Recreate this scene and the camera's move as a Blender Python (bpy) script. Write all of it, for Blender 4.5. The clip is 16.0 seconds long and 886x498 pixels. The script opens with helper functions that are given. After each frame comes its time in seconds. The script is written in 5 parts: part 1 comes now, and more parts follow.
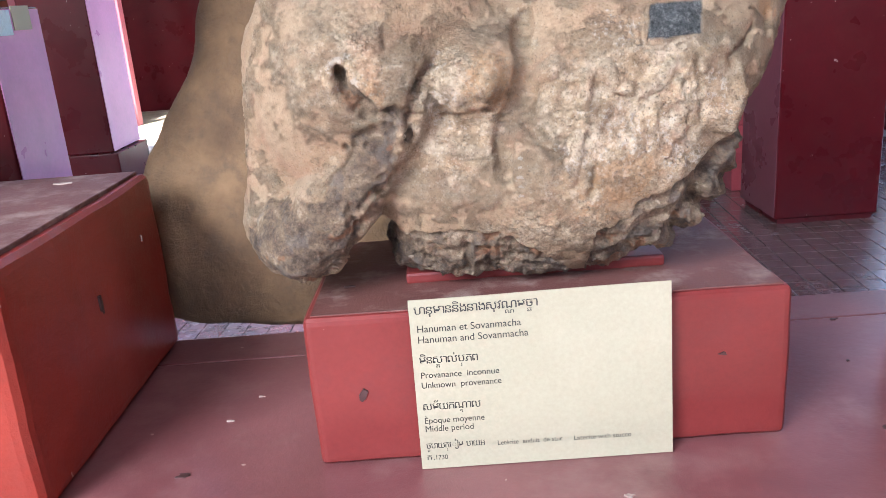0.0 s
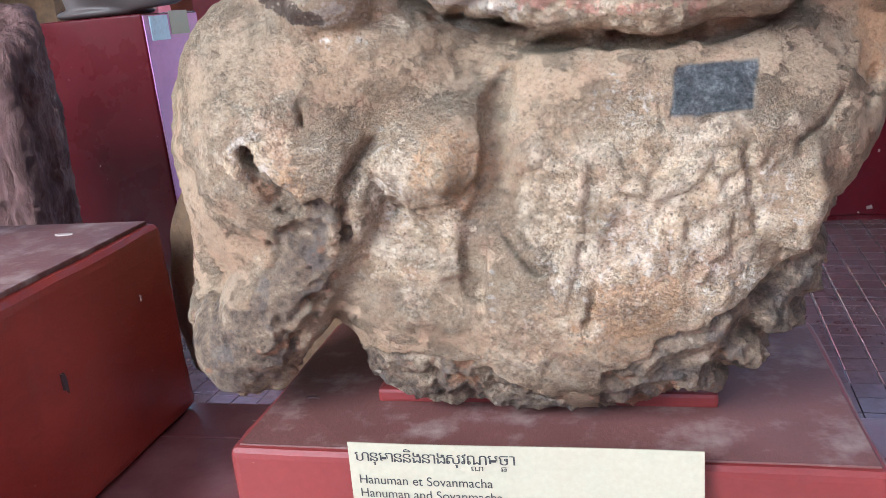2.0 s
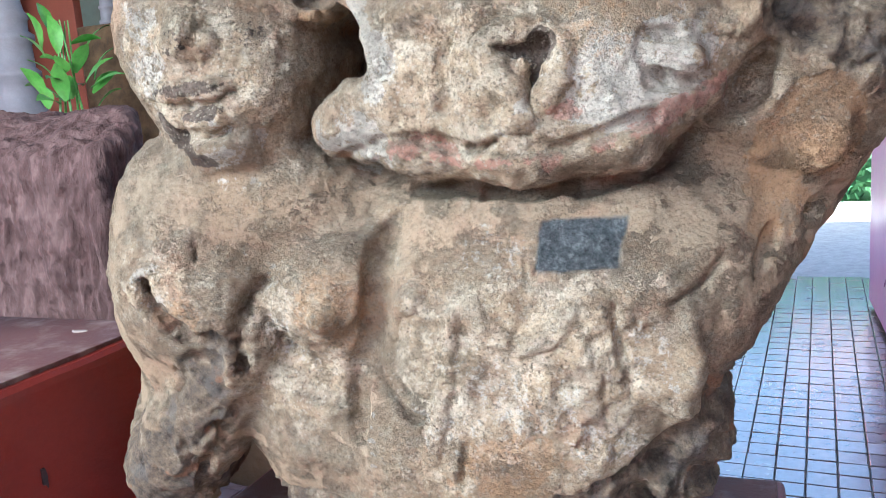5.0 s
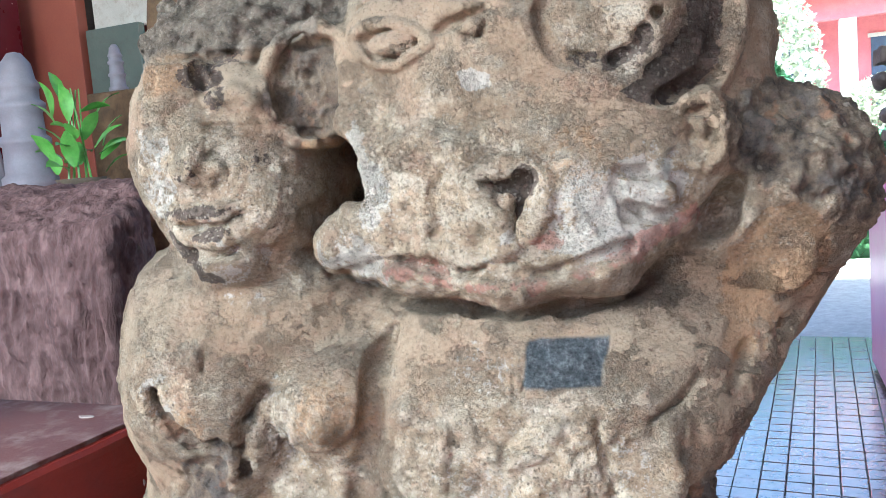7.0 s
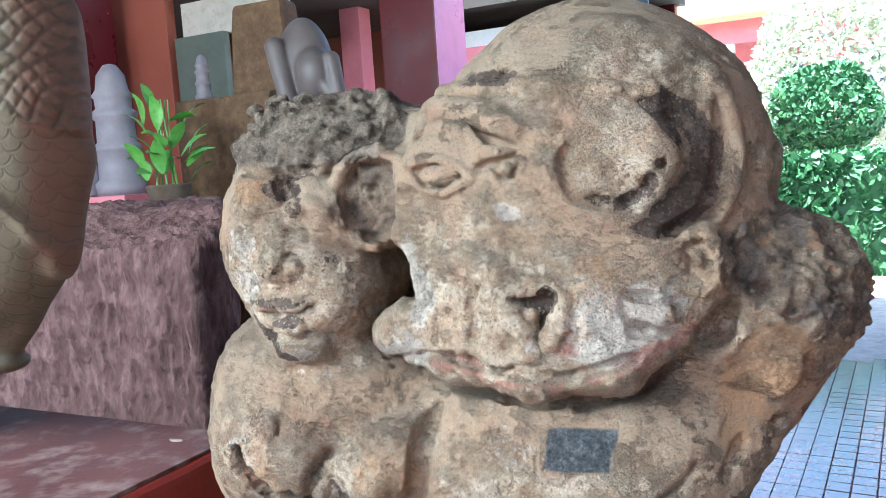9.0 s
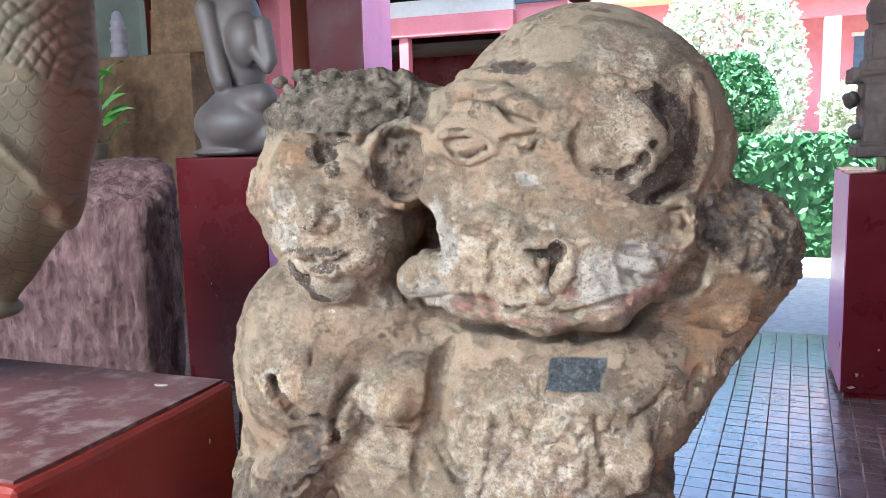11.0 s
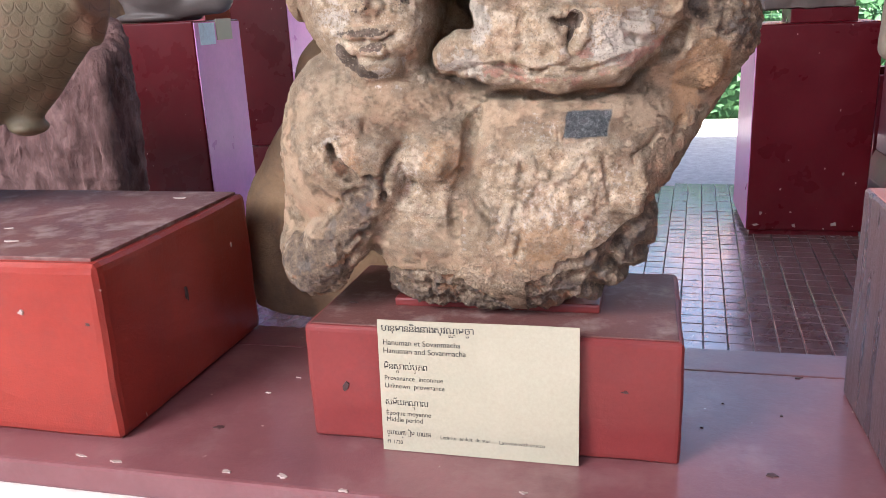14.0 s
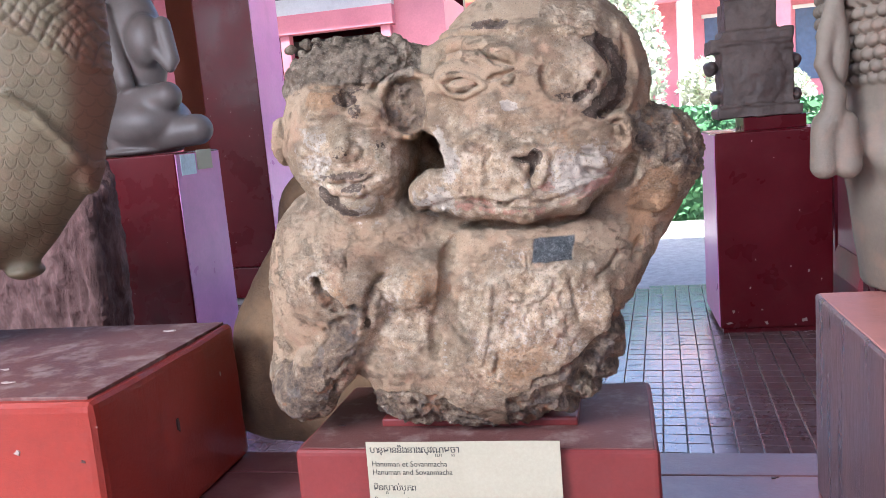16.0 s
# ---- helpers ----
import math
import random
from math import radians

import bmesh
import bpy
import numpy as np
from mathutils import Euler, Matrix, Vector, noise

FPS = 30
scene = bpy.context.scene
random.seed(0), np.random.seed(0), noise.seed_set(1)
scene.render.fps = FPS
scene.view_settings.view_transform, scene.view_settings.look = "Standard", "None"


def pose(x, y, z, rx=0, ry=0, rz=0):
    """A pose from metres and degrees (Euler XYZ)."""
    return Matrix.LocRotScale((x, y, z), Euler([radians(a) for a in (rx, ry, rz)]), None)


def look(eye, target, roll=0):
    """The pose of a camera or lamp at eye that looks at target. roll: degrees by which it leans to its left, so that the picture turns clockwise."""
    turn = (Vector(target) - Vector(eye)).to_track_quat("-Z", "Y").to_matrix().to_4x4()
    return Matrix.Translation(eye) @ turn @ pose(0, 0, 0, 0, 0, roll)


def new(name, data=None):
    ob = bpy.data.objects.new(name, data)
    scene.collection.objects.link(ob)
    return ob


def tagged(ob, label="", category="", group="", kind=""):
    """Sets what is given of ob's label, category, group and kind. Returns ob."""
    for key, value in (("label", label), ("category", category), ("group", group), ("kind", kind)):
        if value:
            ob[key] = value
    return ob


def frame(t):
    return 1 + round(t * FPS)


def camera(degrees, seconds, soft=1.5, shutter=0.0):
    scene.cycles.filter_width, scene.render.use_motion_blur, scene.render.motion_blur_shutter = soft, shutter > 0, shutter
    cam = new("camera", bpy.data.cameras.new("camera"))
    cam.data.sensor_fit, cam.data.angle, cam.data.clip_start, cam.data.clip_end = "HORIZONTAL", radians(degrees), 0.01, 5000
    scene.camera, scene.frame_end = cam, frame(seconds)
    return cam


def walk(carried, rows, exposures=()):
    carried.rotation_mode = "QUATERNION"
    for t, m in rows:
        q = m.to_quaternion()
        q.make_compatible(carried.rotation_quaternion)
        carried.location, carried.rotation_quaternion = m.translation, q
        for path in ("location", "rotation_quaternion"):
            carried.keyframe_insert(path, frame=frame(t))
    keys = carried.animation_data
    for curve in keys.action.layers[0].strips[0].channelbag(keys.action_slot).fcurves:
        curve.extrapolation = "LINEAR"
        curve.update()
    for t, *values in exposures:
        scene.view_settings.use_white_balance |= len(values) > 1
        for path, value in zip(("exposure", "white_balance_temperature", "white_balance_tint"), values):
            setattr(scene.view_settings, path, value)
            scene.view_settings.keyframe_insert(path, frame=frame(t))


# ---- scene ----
cam = camera(57.5, 16.0, soft=0.75)
PATH = [
    (0, (0.182, 0.101, 1.273), (0.16, 2.012, 0.684), -4.4),
    (0.5, (0.304, 0.122, 1.263), (0.142, 2.022, 0.659), -3.8),
    (1, (0.353, 0.142, 1.28), (0.092, 2.031, 0.676), -4.7),
    (1.5, (0.366, 0.249, 1.286), (0.008, 2.123, 0.687), -5.1),
    (2, (0.378, 0.375, 1.311), (-0.073, 2.235, 0.732), -5.3),
    (2.5, (0.386, 0.458, 1.306), (-0.156, 2.306, 0.766), -5.5),
    (3, (0.449, 0.464, 1.313), (-0.167, 2.303, 0.822), -4.9),
    (3.5, (0.518, 0.437, 1.326), (-0.166, 2.254, 0.847), -4.5),
    (4, (0.549, 0.449, 1.321), (-0.191, 2.249, 0.86), -4.3),
    (4.5, (0.555, 0.454, 1.329), (-0.187, 2.265, 0.92), -4.1),
    (4.7, (0.558, 0.451, 1.333), (-0.184, 2.269, 0.95), -4.2),
    (6.8, (0.584, 0.424, 1.378), (-0.154, 2.271, 1.167), -4.7),
    (7, (0.586, 0.421, 1.391), (-0.159, 2.265, 1.181), -4.7),
    (7.5, (0.6, 0.402, 1.438), (-0.184, 2.231, 1.24), -4.5),
    (8, (0.603, 0.384, 1.454), (-0.222, 2.194, 1.251), -4.3),
    (8.5, (0.63, 0.358, 1.478), (-0.271, 2.13, 1.254), -4.4),
    (9, (0.661, 0.337, 1.493), (-0.246, 2.108, 1.29), -3.9),
    (9.2, (0.672, 0.324, 1.505), (-0.203, 2.113, 1.318), -3.4),
    (11.3, (0.591, 0.055, 1.496), (-0.071, 1.917, 1.193), -1.5),
    (11.5, (0.581, -0.026, 1.485), (-0.056, 1.843, 1.166), -1.5),
    (12, (0.571, -0.134, 1.464), (-0.006, 1.743, 1.087), -1.3),
    (12.5, (0.558, -0.145, 1.434), (0.025, 1.73, 0.986), -1.2),
    (12.6, (0.549, -0.133, 1.429), (0.03, 1.74, 0.959), -1.4),
    (13, (0.547, -0.116, 1.406), (0.042, 1.748, 0.888), -1.3),
    (13.5, (0.54, -0.116, 1.402), (0.056, 1.742, 0.842), -1.7),
    (14, (0.515, -0.116, 1.391), (0.042, 1.743, 0.826), -2.6),
    (14.5, (0.488, -0.111, 1.399), (0.024, 1.763, 0.878), -3.7),
    (15, (0.493, -0.125, 1.402), (0.036, 1.77, 0.955), -4.7),
    (15.5, (0.531, -0.167, 1.419), (0.095, 1.752, 1.06), -5.3),
    (16, (0.534, -0.188, 1.431), (0.113, 1.744, 1.127), -4.9),
]
TONE = [(0.0, 2.5, 5950, 9), (1.5, 2.52, 5700, 8), (3.5, 2.58, 5450, 1), (9.0, 2.45, 5350, -2), (11.5, 2.36, 5650, 3), (12.5, 2.32, 5900, 9),
        (14.5, 2.30, 6300, 14), (16.0, 2.28, 5750, 13)]
walk(cam, [(t, look(eye, target, roll)) for t, eye, target, roll in PATH], TONE)

# ---- world, sun and large lights ----
world = bpy.data.worlds.new("sky")
scene.world = world
world.use_nodes = True
wn = world.node_tree.nodes
sky = wn.new("ShaderNodeTexSky")
sky.sky_type, sky.sun_disc = "NISHITA", False
sky.sun_elevation, sky.sun_rotation = radians(69), radians(203)
sky.dust_density, sky.air_density = 3.5, 1.0
world.node_tree.links.new(sky.outputs[0], wn["Background"].inputs[0])
wn["Background"].inputs[1].default_value = 0.15
sun = new("sun", bpy.data.lights.new("sun", "SUN"))
sun.data.energy, sun.data.angle, sun.data.color = 5.0, radians(0.5), (1.0, 0.95, 0.86)
sun.matrix_world = look((-2.2, -5.2, 15), (0, 0, 0))


def assumed_opening_light(name, x, z, w, h, y, power):
    """Area lamp added for daylight through one unseen opening of the wall behind the walk."""
    ob = new(name, bpy.data.lights.new(name, "AREA"))
    ob.data.shape, ob.data.size, ob.data.size_y = "RECTANGLE", w, h
    ob.data.energy, ob.data.color = power, (0.97, 0.98, 1.0)
    ob.matrix_world = look((x, y, z), (x, y + 1, z - 0.5))
    return ob


# x, width, power; unseen openings added so lamps light the statue from front left
ASSUMED_OPENINGS = ((-6.4, 2.2, 26), (-2.3, 2.2, 96), (0.3, 1.8, 7), (4.6, 2.2, 3))
for ox, ow, power in ASSUMED_OPENINGS:
    assumed_opening_light("assumed_opening_light", ox, 3.35, ow - 0.1, 2.0, -2.02, power)

# ---- materials ----


def mat(name):
    m = bpy.data.materials.new(name)
    m.use_nodes = True
    return m, m.node_tree.nodes, m.node_tree.links, m.node_tree.nodes["Principled BSDF"]


def noise_node(m, scale, detail=5, rough=0.6, stretch=None, generated=False):
    n, l = m.node_tree.nodes, m.node_tree.links
    tc = n.new("ShaderNodeTexCoord")
    src = tc.outputs["Object"]
    mp = n.new("ShaderNodeMapping")
    info = n.new("ShaderNodeObjectInfo")
    mul = n.new("ShaderNodeVectorMath")
    mul.operation = "SCALE"
    l.new(info.outputs["Location"], mul.inputs[0])
    mul.inputs["Scale"].default_value = 0.37
    l.new(mul.outputs[0], mp.inputs["Location"])
    l.new(src, mp.inputs[0])
    if stretch:
        mp.inputs["Scale"].default_value = stretch
    t = n.new("ShaderNodeTexNoise")
    t.inputs["Scale"].default_value, t.inputs["Detail"].default_value, t.inputs["Roughness"].default_value = scale, detail, rough
    l.new(mp.outputs[0], t.inputs[0])
    return t.outputs["Fac"]


def ramp(m, fac, stops):
    r = m.node_tree.nodes.new("ShaderNodeValToRGB")
    e = r.color_ramp.elements
    while len(e) < len(stops):
        e.new(0.5)
    for el, (p, c) in zip(e, stops):
        el.position = p
        el.color = (*c, 1) if len(c) == 3 else (c[0], c[0], c[0], 1)
    m.node_tree.links.new(fac, r.inputs[0])
    return r.outputs[0]


def mix(m, fac, a, b, kind="MIX"):
    x = m.node_tree.nodes.new("ShaderNodeMix")
    x.data_type, x.blend_type = "RGBA", kind
    for sock, v in ((x.inputs[0], fac), (x.inputs[6], a), (x.inputs[7], b)):
        if isinstance(v, (int, float)):
            sock.default_value = v
        elif isinstance(v, tuple):
            sock.default_value = (*v, 1)
        else:
            m.node_tree.links.new(v, sock)
    return x.outputs[2]


def bump(m, height, strength, dist, under=None):
    b = m.node_tree.nodes.new("ShaderNodeBump")
    b.inputs["Strength"].default_value, b.inputs["Distance"].default_value = strength, dist
    m.node_tree.links.new(height, b.inputs["Height"])
    if under:
        m.node_tree.links.new(under, b.inputs["Normal"])
    return b.outputs[0]


def surface(name, stops, scale, rough, fine=90, bumpy=0.25, dist=0.003, grime=(0.10, 0.06, 0.05), grime_amount=0.25, spots=0.0,
            spot_colour=(0.5, 0.45, 0.4), stretch=None, metal=0.0, coat=0.0):
    """A worn surface: broad tone, fine grain, grime and chips."""
    m, n, l, p = mat(name)
    broad = noise_node(m, scale, 4, 0.6, stretch)
    col = ramp(m, broad, stops)
    grain = noise_node(m, fine, 6, 0.7, stretch)
    col = mix(m, 0.35, col, ramp(m, grain, [(0.25, (0.55,)), (0.75, (1.0,))]), "MULTIPLY")
    stain = ramp(m, noise_node(m, scale * 2.6, 6, 0.65), [(0.5, (0.0,)), (0.72, (1.0,))])
    sm = n.new("ShaderNodeMath")
    sm.operation = "MULTIPLY"
    l.new(stain, sm.inputs[0])
    sm.inputs[1].default_value = grime_amount
    col = mix(m, sm.outputs[0], col, grime)
    if spots:
        chip = ramp(m, noise_node(m, 34, 3, 0.5), [(0.76 - spots, (0.0,)), (0.78 - spots, (1.0,))])
        col = mix(m, chip, col, spot_colour)
    l.new(col, p.inputs["Base Color"])
    l.new(ramp(m, broad, [(0.3, (max(rough - 0.08, 0.03),)), (0.7, (min(rough + 0.1, 1.0),))]), p.inputs["Roughness"])
    p.inputs["Metallic"].default_value = metal
    p.inputs["Coat Weight"].default_value = coat
    p.inputs["Coat Roughness"].default_value = 0.25
    b1 = bump(m, broad, bumpy * 0.6, dist * 2)
    l.new(bump(m, grain, bumpy, dist, b1), p.inputs["Normal"])
    return m


RED = surface("red_gloss_paint", [(0.3, (0.148, 0.0207, 0.0192)), (0.7, (0.207, 0.031, 0.0266))], 5, 0.45, 140, 0.22, 0.002,
              (0.13, 0.03, 0.03), 0.5, 0.02, (0.45, 0.28, 0.22))
# brighter than RED: strong light on the block's front put into its colour
BLOCK_RED = surface("lit_red_gloss_paint", [(0.3, (0.223, 0.0238, 0.0152)), (0.7, (0.285, 0.0342, 0.0209))], 5, 0.40, 140, 0.3, 0.003,
              (0.16, 0.03, 0.025), 0.4, 0.02, (0.45, 0.28, 0.22))
LEDGE_RED = surface("worn_maroon_ledge_paint", [(0.3, (0.130, 0.041, 0.044)), (0.7, (0.210, 0.080, 0.083))], 4, 0.36, 110, 0.3, 0.002,
                    (0.22, 0.12, 0.115), 0.6, 0.02, (0.36, 0.27, 0.23), coat=0.45)
DUSTY_RED = surface("dusty_red_top_paint", [(0.3, (0.109, 0.0436, 0.038)), (0.7, (0.158, 0.0676, 0.0584))], 7, 0.55, 150, 0.45, 0.002,
                    (0.30, 0.22, 0.19), 0.7, 0.0)
MAROON = surface("maroon_gloss_paint", [(0.3, (0.078, 0.00273, 0.00624)), (0.7, (0.109, 0.00468, 0.00936))], 3, 0.30, 60, 0.05, 0.001,
                 (0.10, 0.02, 0.02), 0.3, 0.008, (0.5, 0.4, 0.36))
ROSE = surface("rose_pillar_paint", [(0.3, (0.414, 0.0723, 0.09)), (0.7, (0.529, 0.111, 0.135))], 3, 0.4, 50, 0.1, 0.002, (0.25, 0.08, 0.09), 0.3)
# surroundings mirrored in a glossy maroon side, put into a purple colour
DUSK = surface("dusky_purple_side_sheen", [(0.3, (0.17, 0.052, 0.068)), (0.7, (0.24, 0.080, 0.10))], 3, 0.3, 50, 0.1, 0.001, (0.13, 0.04, 0.05), 0.4)
PINK = surface("pink_wall_paint", [(0.3, (0.62, 0.19, 0.24)), (0.7, (0.72, 0.25, 0.29))], 2, 0.45, 40, 0.1, 0.002, (0.4, 0.15, 0.16), 0.2)
ORANGE = surface("terracotta_wall_paint", [(0.3, (0.288, 0.068, 0.04)), (0.7, (0.352, 0.096, 0.056))], 2, 0.6, 40, 0.1, 0.002, (0.25, 0.08, 0.06), 0.2)
# bright courtyard sheen on glossy maroon sides, painted as a lilac tone
LILAC = surface("lilac_pink_side_sheen", [(0.3, (0.58, 0.213, 0.475)), (0.7, (0.696, 0.275, 0.568))], 2, 0.32, 40, 0.06, 0.001, (0.33, 0.13, 0.28), 0.3)
CREAM = surface("flaking_cream_paint", [(0.3, (0.66, 0.62, 0.54)), (0.7, (0.78, 0.74, 0.66))], 6, 0.6, 90, 0.2, 0.002, (0.45, 0.36, 0.27), 0.6)
PAPER = surface("cream_card", [(0.3, (0.353, 0.328, 0.231)), (0.7, (0.378, 0.353, 0.252))], 3, 0.42, 200, 0.04, 0.0005, (0.50, 0.45, 0.34), 0.15)
INK = surface("black_ink", [(0.3, (0.02, 0.02, 0.02)), (0.7, (0.03, 0.03, 0.03))], 9, 0.6)
BLUE_CARD = surface("pale_blue_card", [(0.3, (0.55, 0.72, 0.78)), (0.7, (0.62, 0.78, 0.83))], 9, 0.5)
WHITE_PAINT = surface("white_paint", [(0.3, (0.72, 0.70, 0.66)), (0.7, (0.8, 0.78, 0.74))], 3, 0.6, 50, 0.1, 0.002, (0.5, 0.45, 0.4), 0.3)
SANDSTONE = surface("olive_grey_sandstone", [(0.3, (0.125, 0.098, 0.072)), (0.7, (0.19, 0.155, 0.115))], 6, 0.7, 150, 0.5, 0.002,
                    (0.30, 0.16, 0.10), 0.35)
BROWN_STONE = surface("brown_sandstone", [(0.3, (0.10, 0.055, 0.026)), (0.7, (0.25, 0.15, 0.075))], 9, 0.75, 60, 0.9, 0.008,
                      (0.08, 0.055, 0.035), 0.6)
PURPLE_STONE = surface("purple_rough_sandstone", [(0.34, (0.0929, 0.0468, 0.042)), (0.5, (0.145, 0.0791, 0.0711)), (0.66, (0.234, 0.138, 0.123))], 26, 0.75, 90, 1.0, 0.012,
                       (0.12, 0.065, 0.06), 0.35, stretch=(1, 1, 0.4))
DARK_STONE = surface("dark_grey_sandstone", [(0.3, (0.075, 0.050, 0.042)), (0.7, (0.15, 0.108, 0.09))], 5, 0.65, 90, 0.5, 0.003, (0.05, 0.04, 0.035), 0.5)
GREY_STONE = surface("grey_polished_sandstone", [(0.3, (0.0978, 0.0782, 0.0714)), (0.7, (0.149, 0.123, 0.112))], 5, 0.5, 110, 0.3, 0.002, (0.12, 0.09, 0.08), 0.4)
PALE_STONE = surface("pale_lilac_stone", [(0.3, (0.245, 0.218, 0.245)), (0.7, (0.346, 0.31, 0.331))], 5, 0.6, 90, 0.4, 0.003, (0.25, 0.2, 0.2), 0.4)
SALMON = surface("salmon_worn_paint", [(0.3, (0.36, 0.13, 0.105)), (0.7, (0.50, 0.21, 0.17))], 6, 0.42, 120, 0.3, 0.002, (0.22, 0.09, 0.08), 0.4)
DARK_WOOD = surface("dark_worn_wood", [(0.3, (0.05, 0.028, 0.028)), (0.7, (0.125, 0.072, 0.070))], 7, 0.30, 60, 0.5, 0.002,
                    (0.075, 0.05, 0.052), 0.5, stretch=(3, 3, 0.35))
TILE = surface("dark_red_glazed_tile", [(0.3, (0.189, 0.128, 0.127)), (0.7, (0.287, 0.203, 0.202))], 8, 0.20, 40, 0.05, 0.001, (0.06, 0.04, 0.035), 0.4, coat=1.0)
TILE.node_tree.nodes["Principled BSDF"].inputs["Coat IOR"].default_value = 1.9
GROUT = surface("pale_grey_grout", [(0.3, (0.36, 0.32, 0.31)), (0.7, (0.50, 0.45, 0.43))], 20, 0.85, 120, 0.5, 0.002)
GRAVEL = surface("pale_gravel", [(0.3, (0.34, 0.34, 0.34)), (0.7, (0.5, 0.5, 0.5))], 12, 0.85, 60, 0.9, 0.01, (0.2, 0.2, 0.2), 0.5)
KERB = surface("pale_concrete", [(0.3, (0.5, 0.5, 0.49)), (0.7, (0.62, 0.61, 0.6))], 5, 0.8, 60, 0.3, 0.003, (0.3, 0.3, 0.28), 0.4)
LAWN = surface("sunlit_garden_ground", [(0.3, (0.30, 0.28, 0.20)), (0.7, (0.48, 0.45, 0.36))], 1.2, 0.9, 20, 0.6, 0.02, (0.12, 0.16, 0.06), 0.6)
LEAF = surface("green_hedge_leaf", [(0.3, (0.045, 0.14, 0.06)), (0.7, (0.11, 0.28, 0.11))], 6, 0.5, 30, 0.1)
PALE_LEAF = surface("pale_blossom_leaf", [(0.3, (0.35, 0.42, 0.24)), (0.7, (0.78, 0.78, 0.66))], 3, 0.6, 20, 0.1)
BRIGHT_LEAF = surface("fresh_green_leaf", [(0.3, (0.10, 0.32, 0.04)), (0.7, (0.22, 0.5, 0.10))], 9, 0.4, 30, 0.1)
BARK = surface("brown_bark", [(0.3, (0.09, 0.065, 0.04)), (0.7, (0.16, 0.12, 0.08))], 12, 0.9)
CEILING_DARK = surface("dark_roof_boards", [(0.3, (0.035, 0.028, 0.026)), (0.7, (0.06, 0.045, 0.04))], 4, 0.7)
GREEN_PAINT = surface("grey_green_paint", [(0.3, (0.112, 0.136, 0.112)), (0.7, (0.152, 0.176, 0.144))], 4, 0.6)
BLUE_SHUTTER = surface("slate_blue_shutter_paint", [(0.3, (0.06, 0.10, 0.18)), (0.7, (0.09, 0.14, 0.24))], 5, 0.5)
ROOF_TILE = surface("orange_roof_tile", [(0.3, (0.34, 0.12, 0.06)), (0.7, (0.45, 0.18, 0.09))], 9, 0.8)
for m, level in ((MAROON, 0.22), (BLOCK_RED, 0.35), (RED, 0.4), (DUSTY_RED, 0.2), (PURPLE_STONE, 0.25), (ROSE, 0.2)):
    m.node_tree.nodes["Principled BSDF"].inputs["Specular IOR Level"].default_value = level


# ---- helpers of this place ----


GROOVED = surface("carved_olive_sandstone", [(0.3, (0.100, 0.078, 0.042)), (0.7, (0.155, 0.123, 0.070))], 6, 0.7, 150, 0.5, 0.002, (0.22, 0.12, 0.075), 0.35)
gn, gl = GROOVED.node_tree.nodes, GROOVED.node_tree.links
ga = gn.new("ShaderNodeAttribute")
ga.attribute_name = "groove"
gp = gn["Principled BSDF"]
gr = gn.new("ShaderNodeAttribute")
gr.attribute_name = "rust"
gl.new(mix(GROOVED, gr.outputs["Fac"], gp.inputs["Base Color"].links[0].from_socket, (0.13, 0.052, 0.028)), gp.inputs["Base Color"])
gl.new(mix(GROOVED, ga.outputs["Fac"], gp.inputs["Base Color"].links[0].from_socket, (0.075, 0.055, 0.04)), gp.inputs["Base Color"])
def gval(kind, a, b=0.0):
    m = gn.new("ShaderNodeMath")
    m.operation = kind
    for k, v in ((0, a), (1, b)):
        if isinstance(v, (int, float)):
            m.inputs[k].default_value = v
        else:
            gl.new(v, m.inputs[k])
    return m.outputs[0]


def gattr(key):
    a = gn.new("ShaderNodeAttribute")
    a.attribute_name = key
    return a.outputs["Fac"]


# rows of U-shaped scales, every second row shifted by half a scale
across, along = gattr("across"), gattr("along")
shift = gval("MULTIPLY", gval("MODULO", gval("FLOOR", along), 2.0), 0.5)
du, dw = gval("SUBTRACT", gval("FRACT", gval("ADD", across, shift)), 0.5), gval("FRACT", along)
far = gval("SQRT", gval("ADD", gval("MULTIPLY", du, du), gval("POWER", gval("MULTIPLY", gval("SUBTRACT", 1.0, dw), 0.62), 2.0)))
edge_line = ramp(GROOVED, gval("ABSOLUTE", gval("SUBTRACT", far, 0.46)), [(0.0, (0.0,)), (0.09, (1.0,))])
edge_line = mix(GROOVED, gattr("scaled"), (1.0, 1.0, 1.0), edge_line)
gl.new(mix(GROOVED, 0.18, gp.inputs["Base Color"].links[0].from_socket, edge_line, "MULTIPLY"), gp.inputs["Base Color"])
gl.new(bump(GROOVED, edge_line, 0.45, 0.0012, gp.inputs["Normal"].links[0].from_socket), gp.inputs["Normal"])
CHIP = surface("bare_plaster_chip", [(0.3, (0.30, 0.22, 0.19)), (0.7, (0.42, 0.34, 0.30))], 30, 0.8)
SCUFF = surface("dark_scuff", [(0.3, (0.030, 0.012, 0.012)), (0.7, (0.07, 0.03, 0.028))], 30, 0.5)


def obj(name, bm, material, smooth=False):
    me = bpy.data.meshes.new(name)
    bm.normal_update()
    bm.to_mesh(me)
    bm.free()
    if material:
        me.materials.append(material)
    if smooth:
        for p in me.polygons:
            p.use_smooth = True
    return new(name, me)


def part(name, bm, material, parent, label="", smooth=False):
    ob = obj(name, bm, material, smooth)
    ob.parent = parent
    if label:
        tagged(ob, label)
    return ob


def thing(name, at, label, category, group="", kind=""):
    e = new(name)
    e.location = at
    e.empty_display_size = 0.05
    return tagged(e, label, category, group, kind)


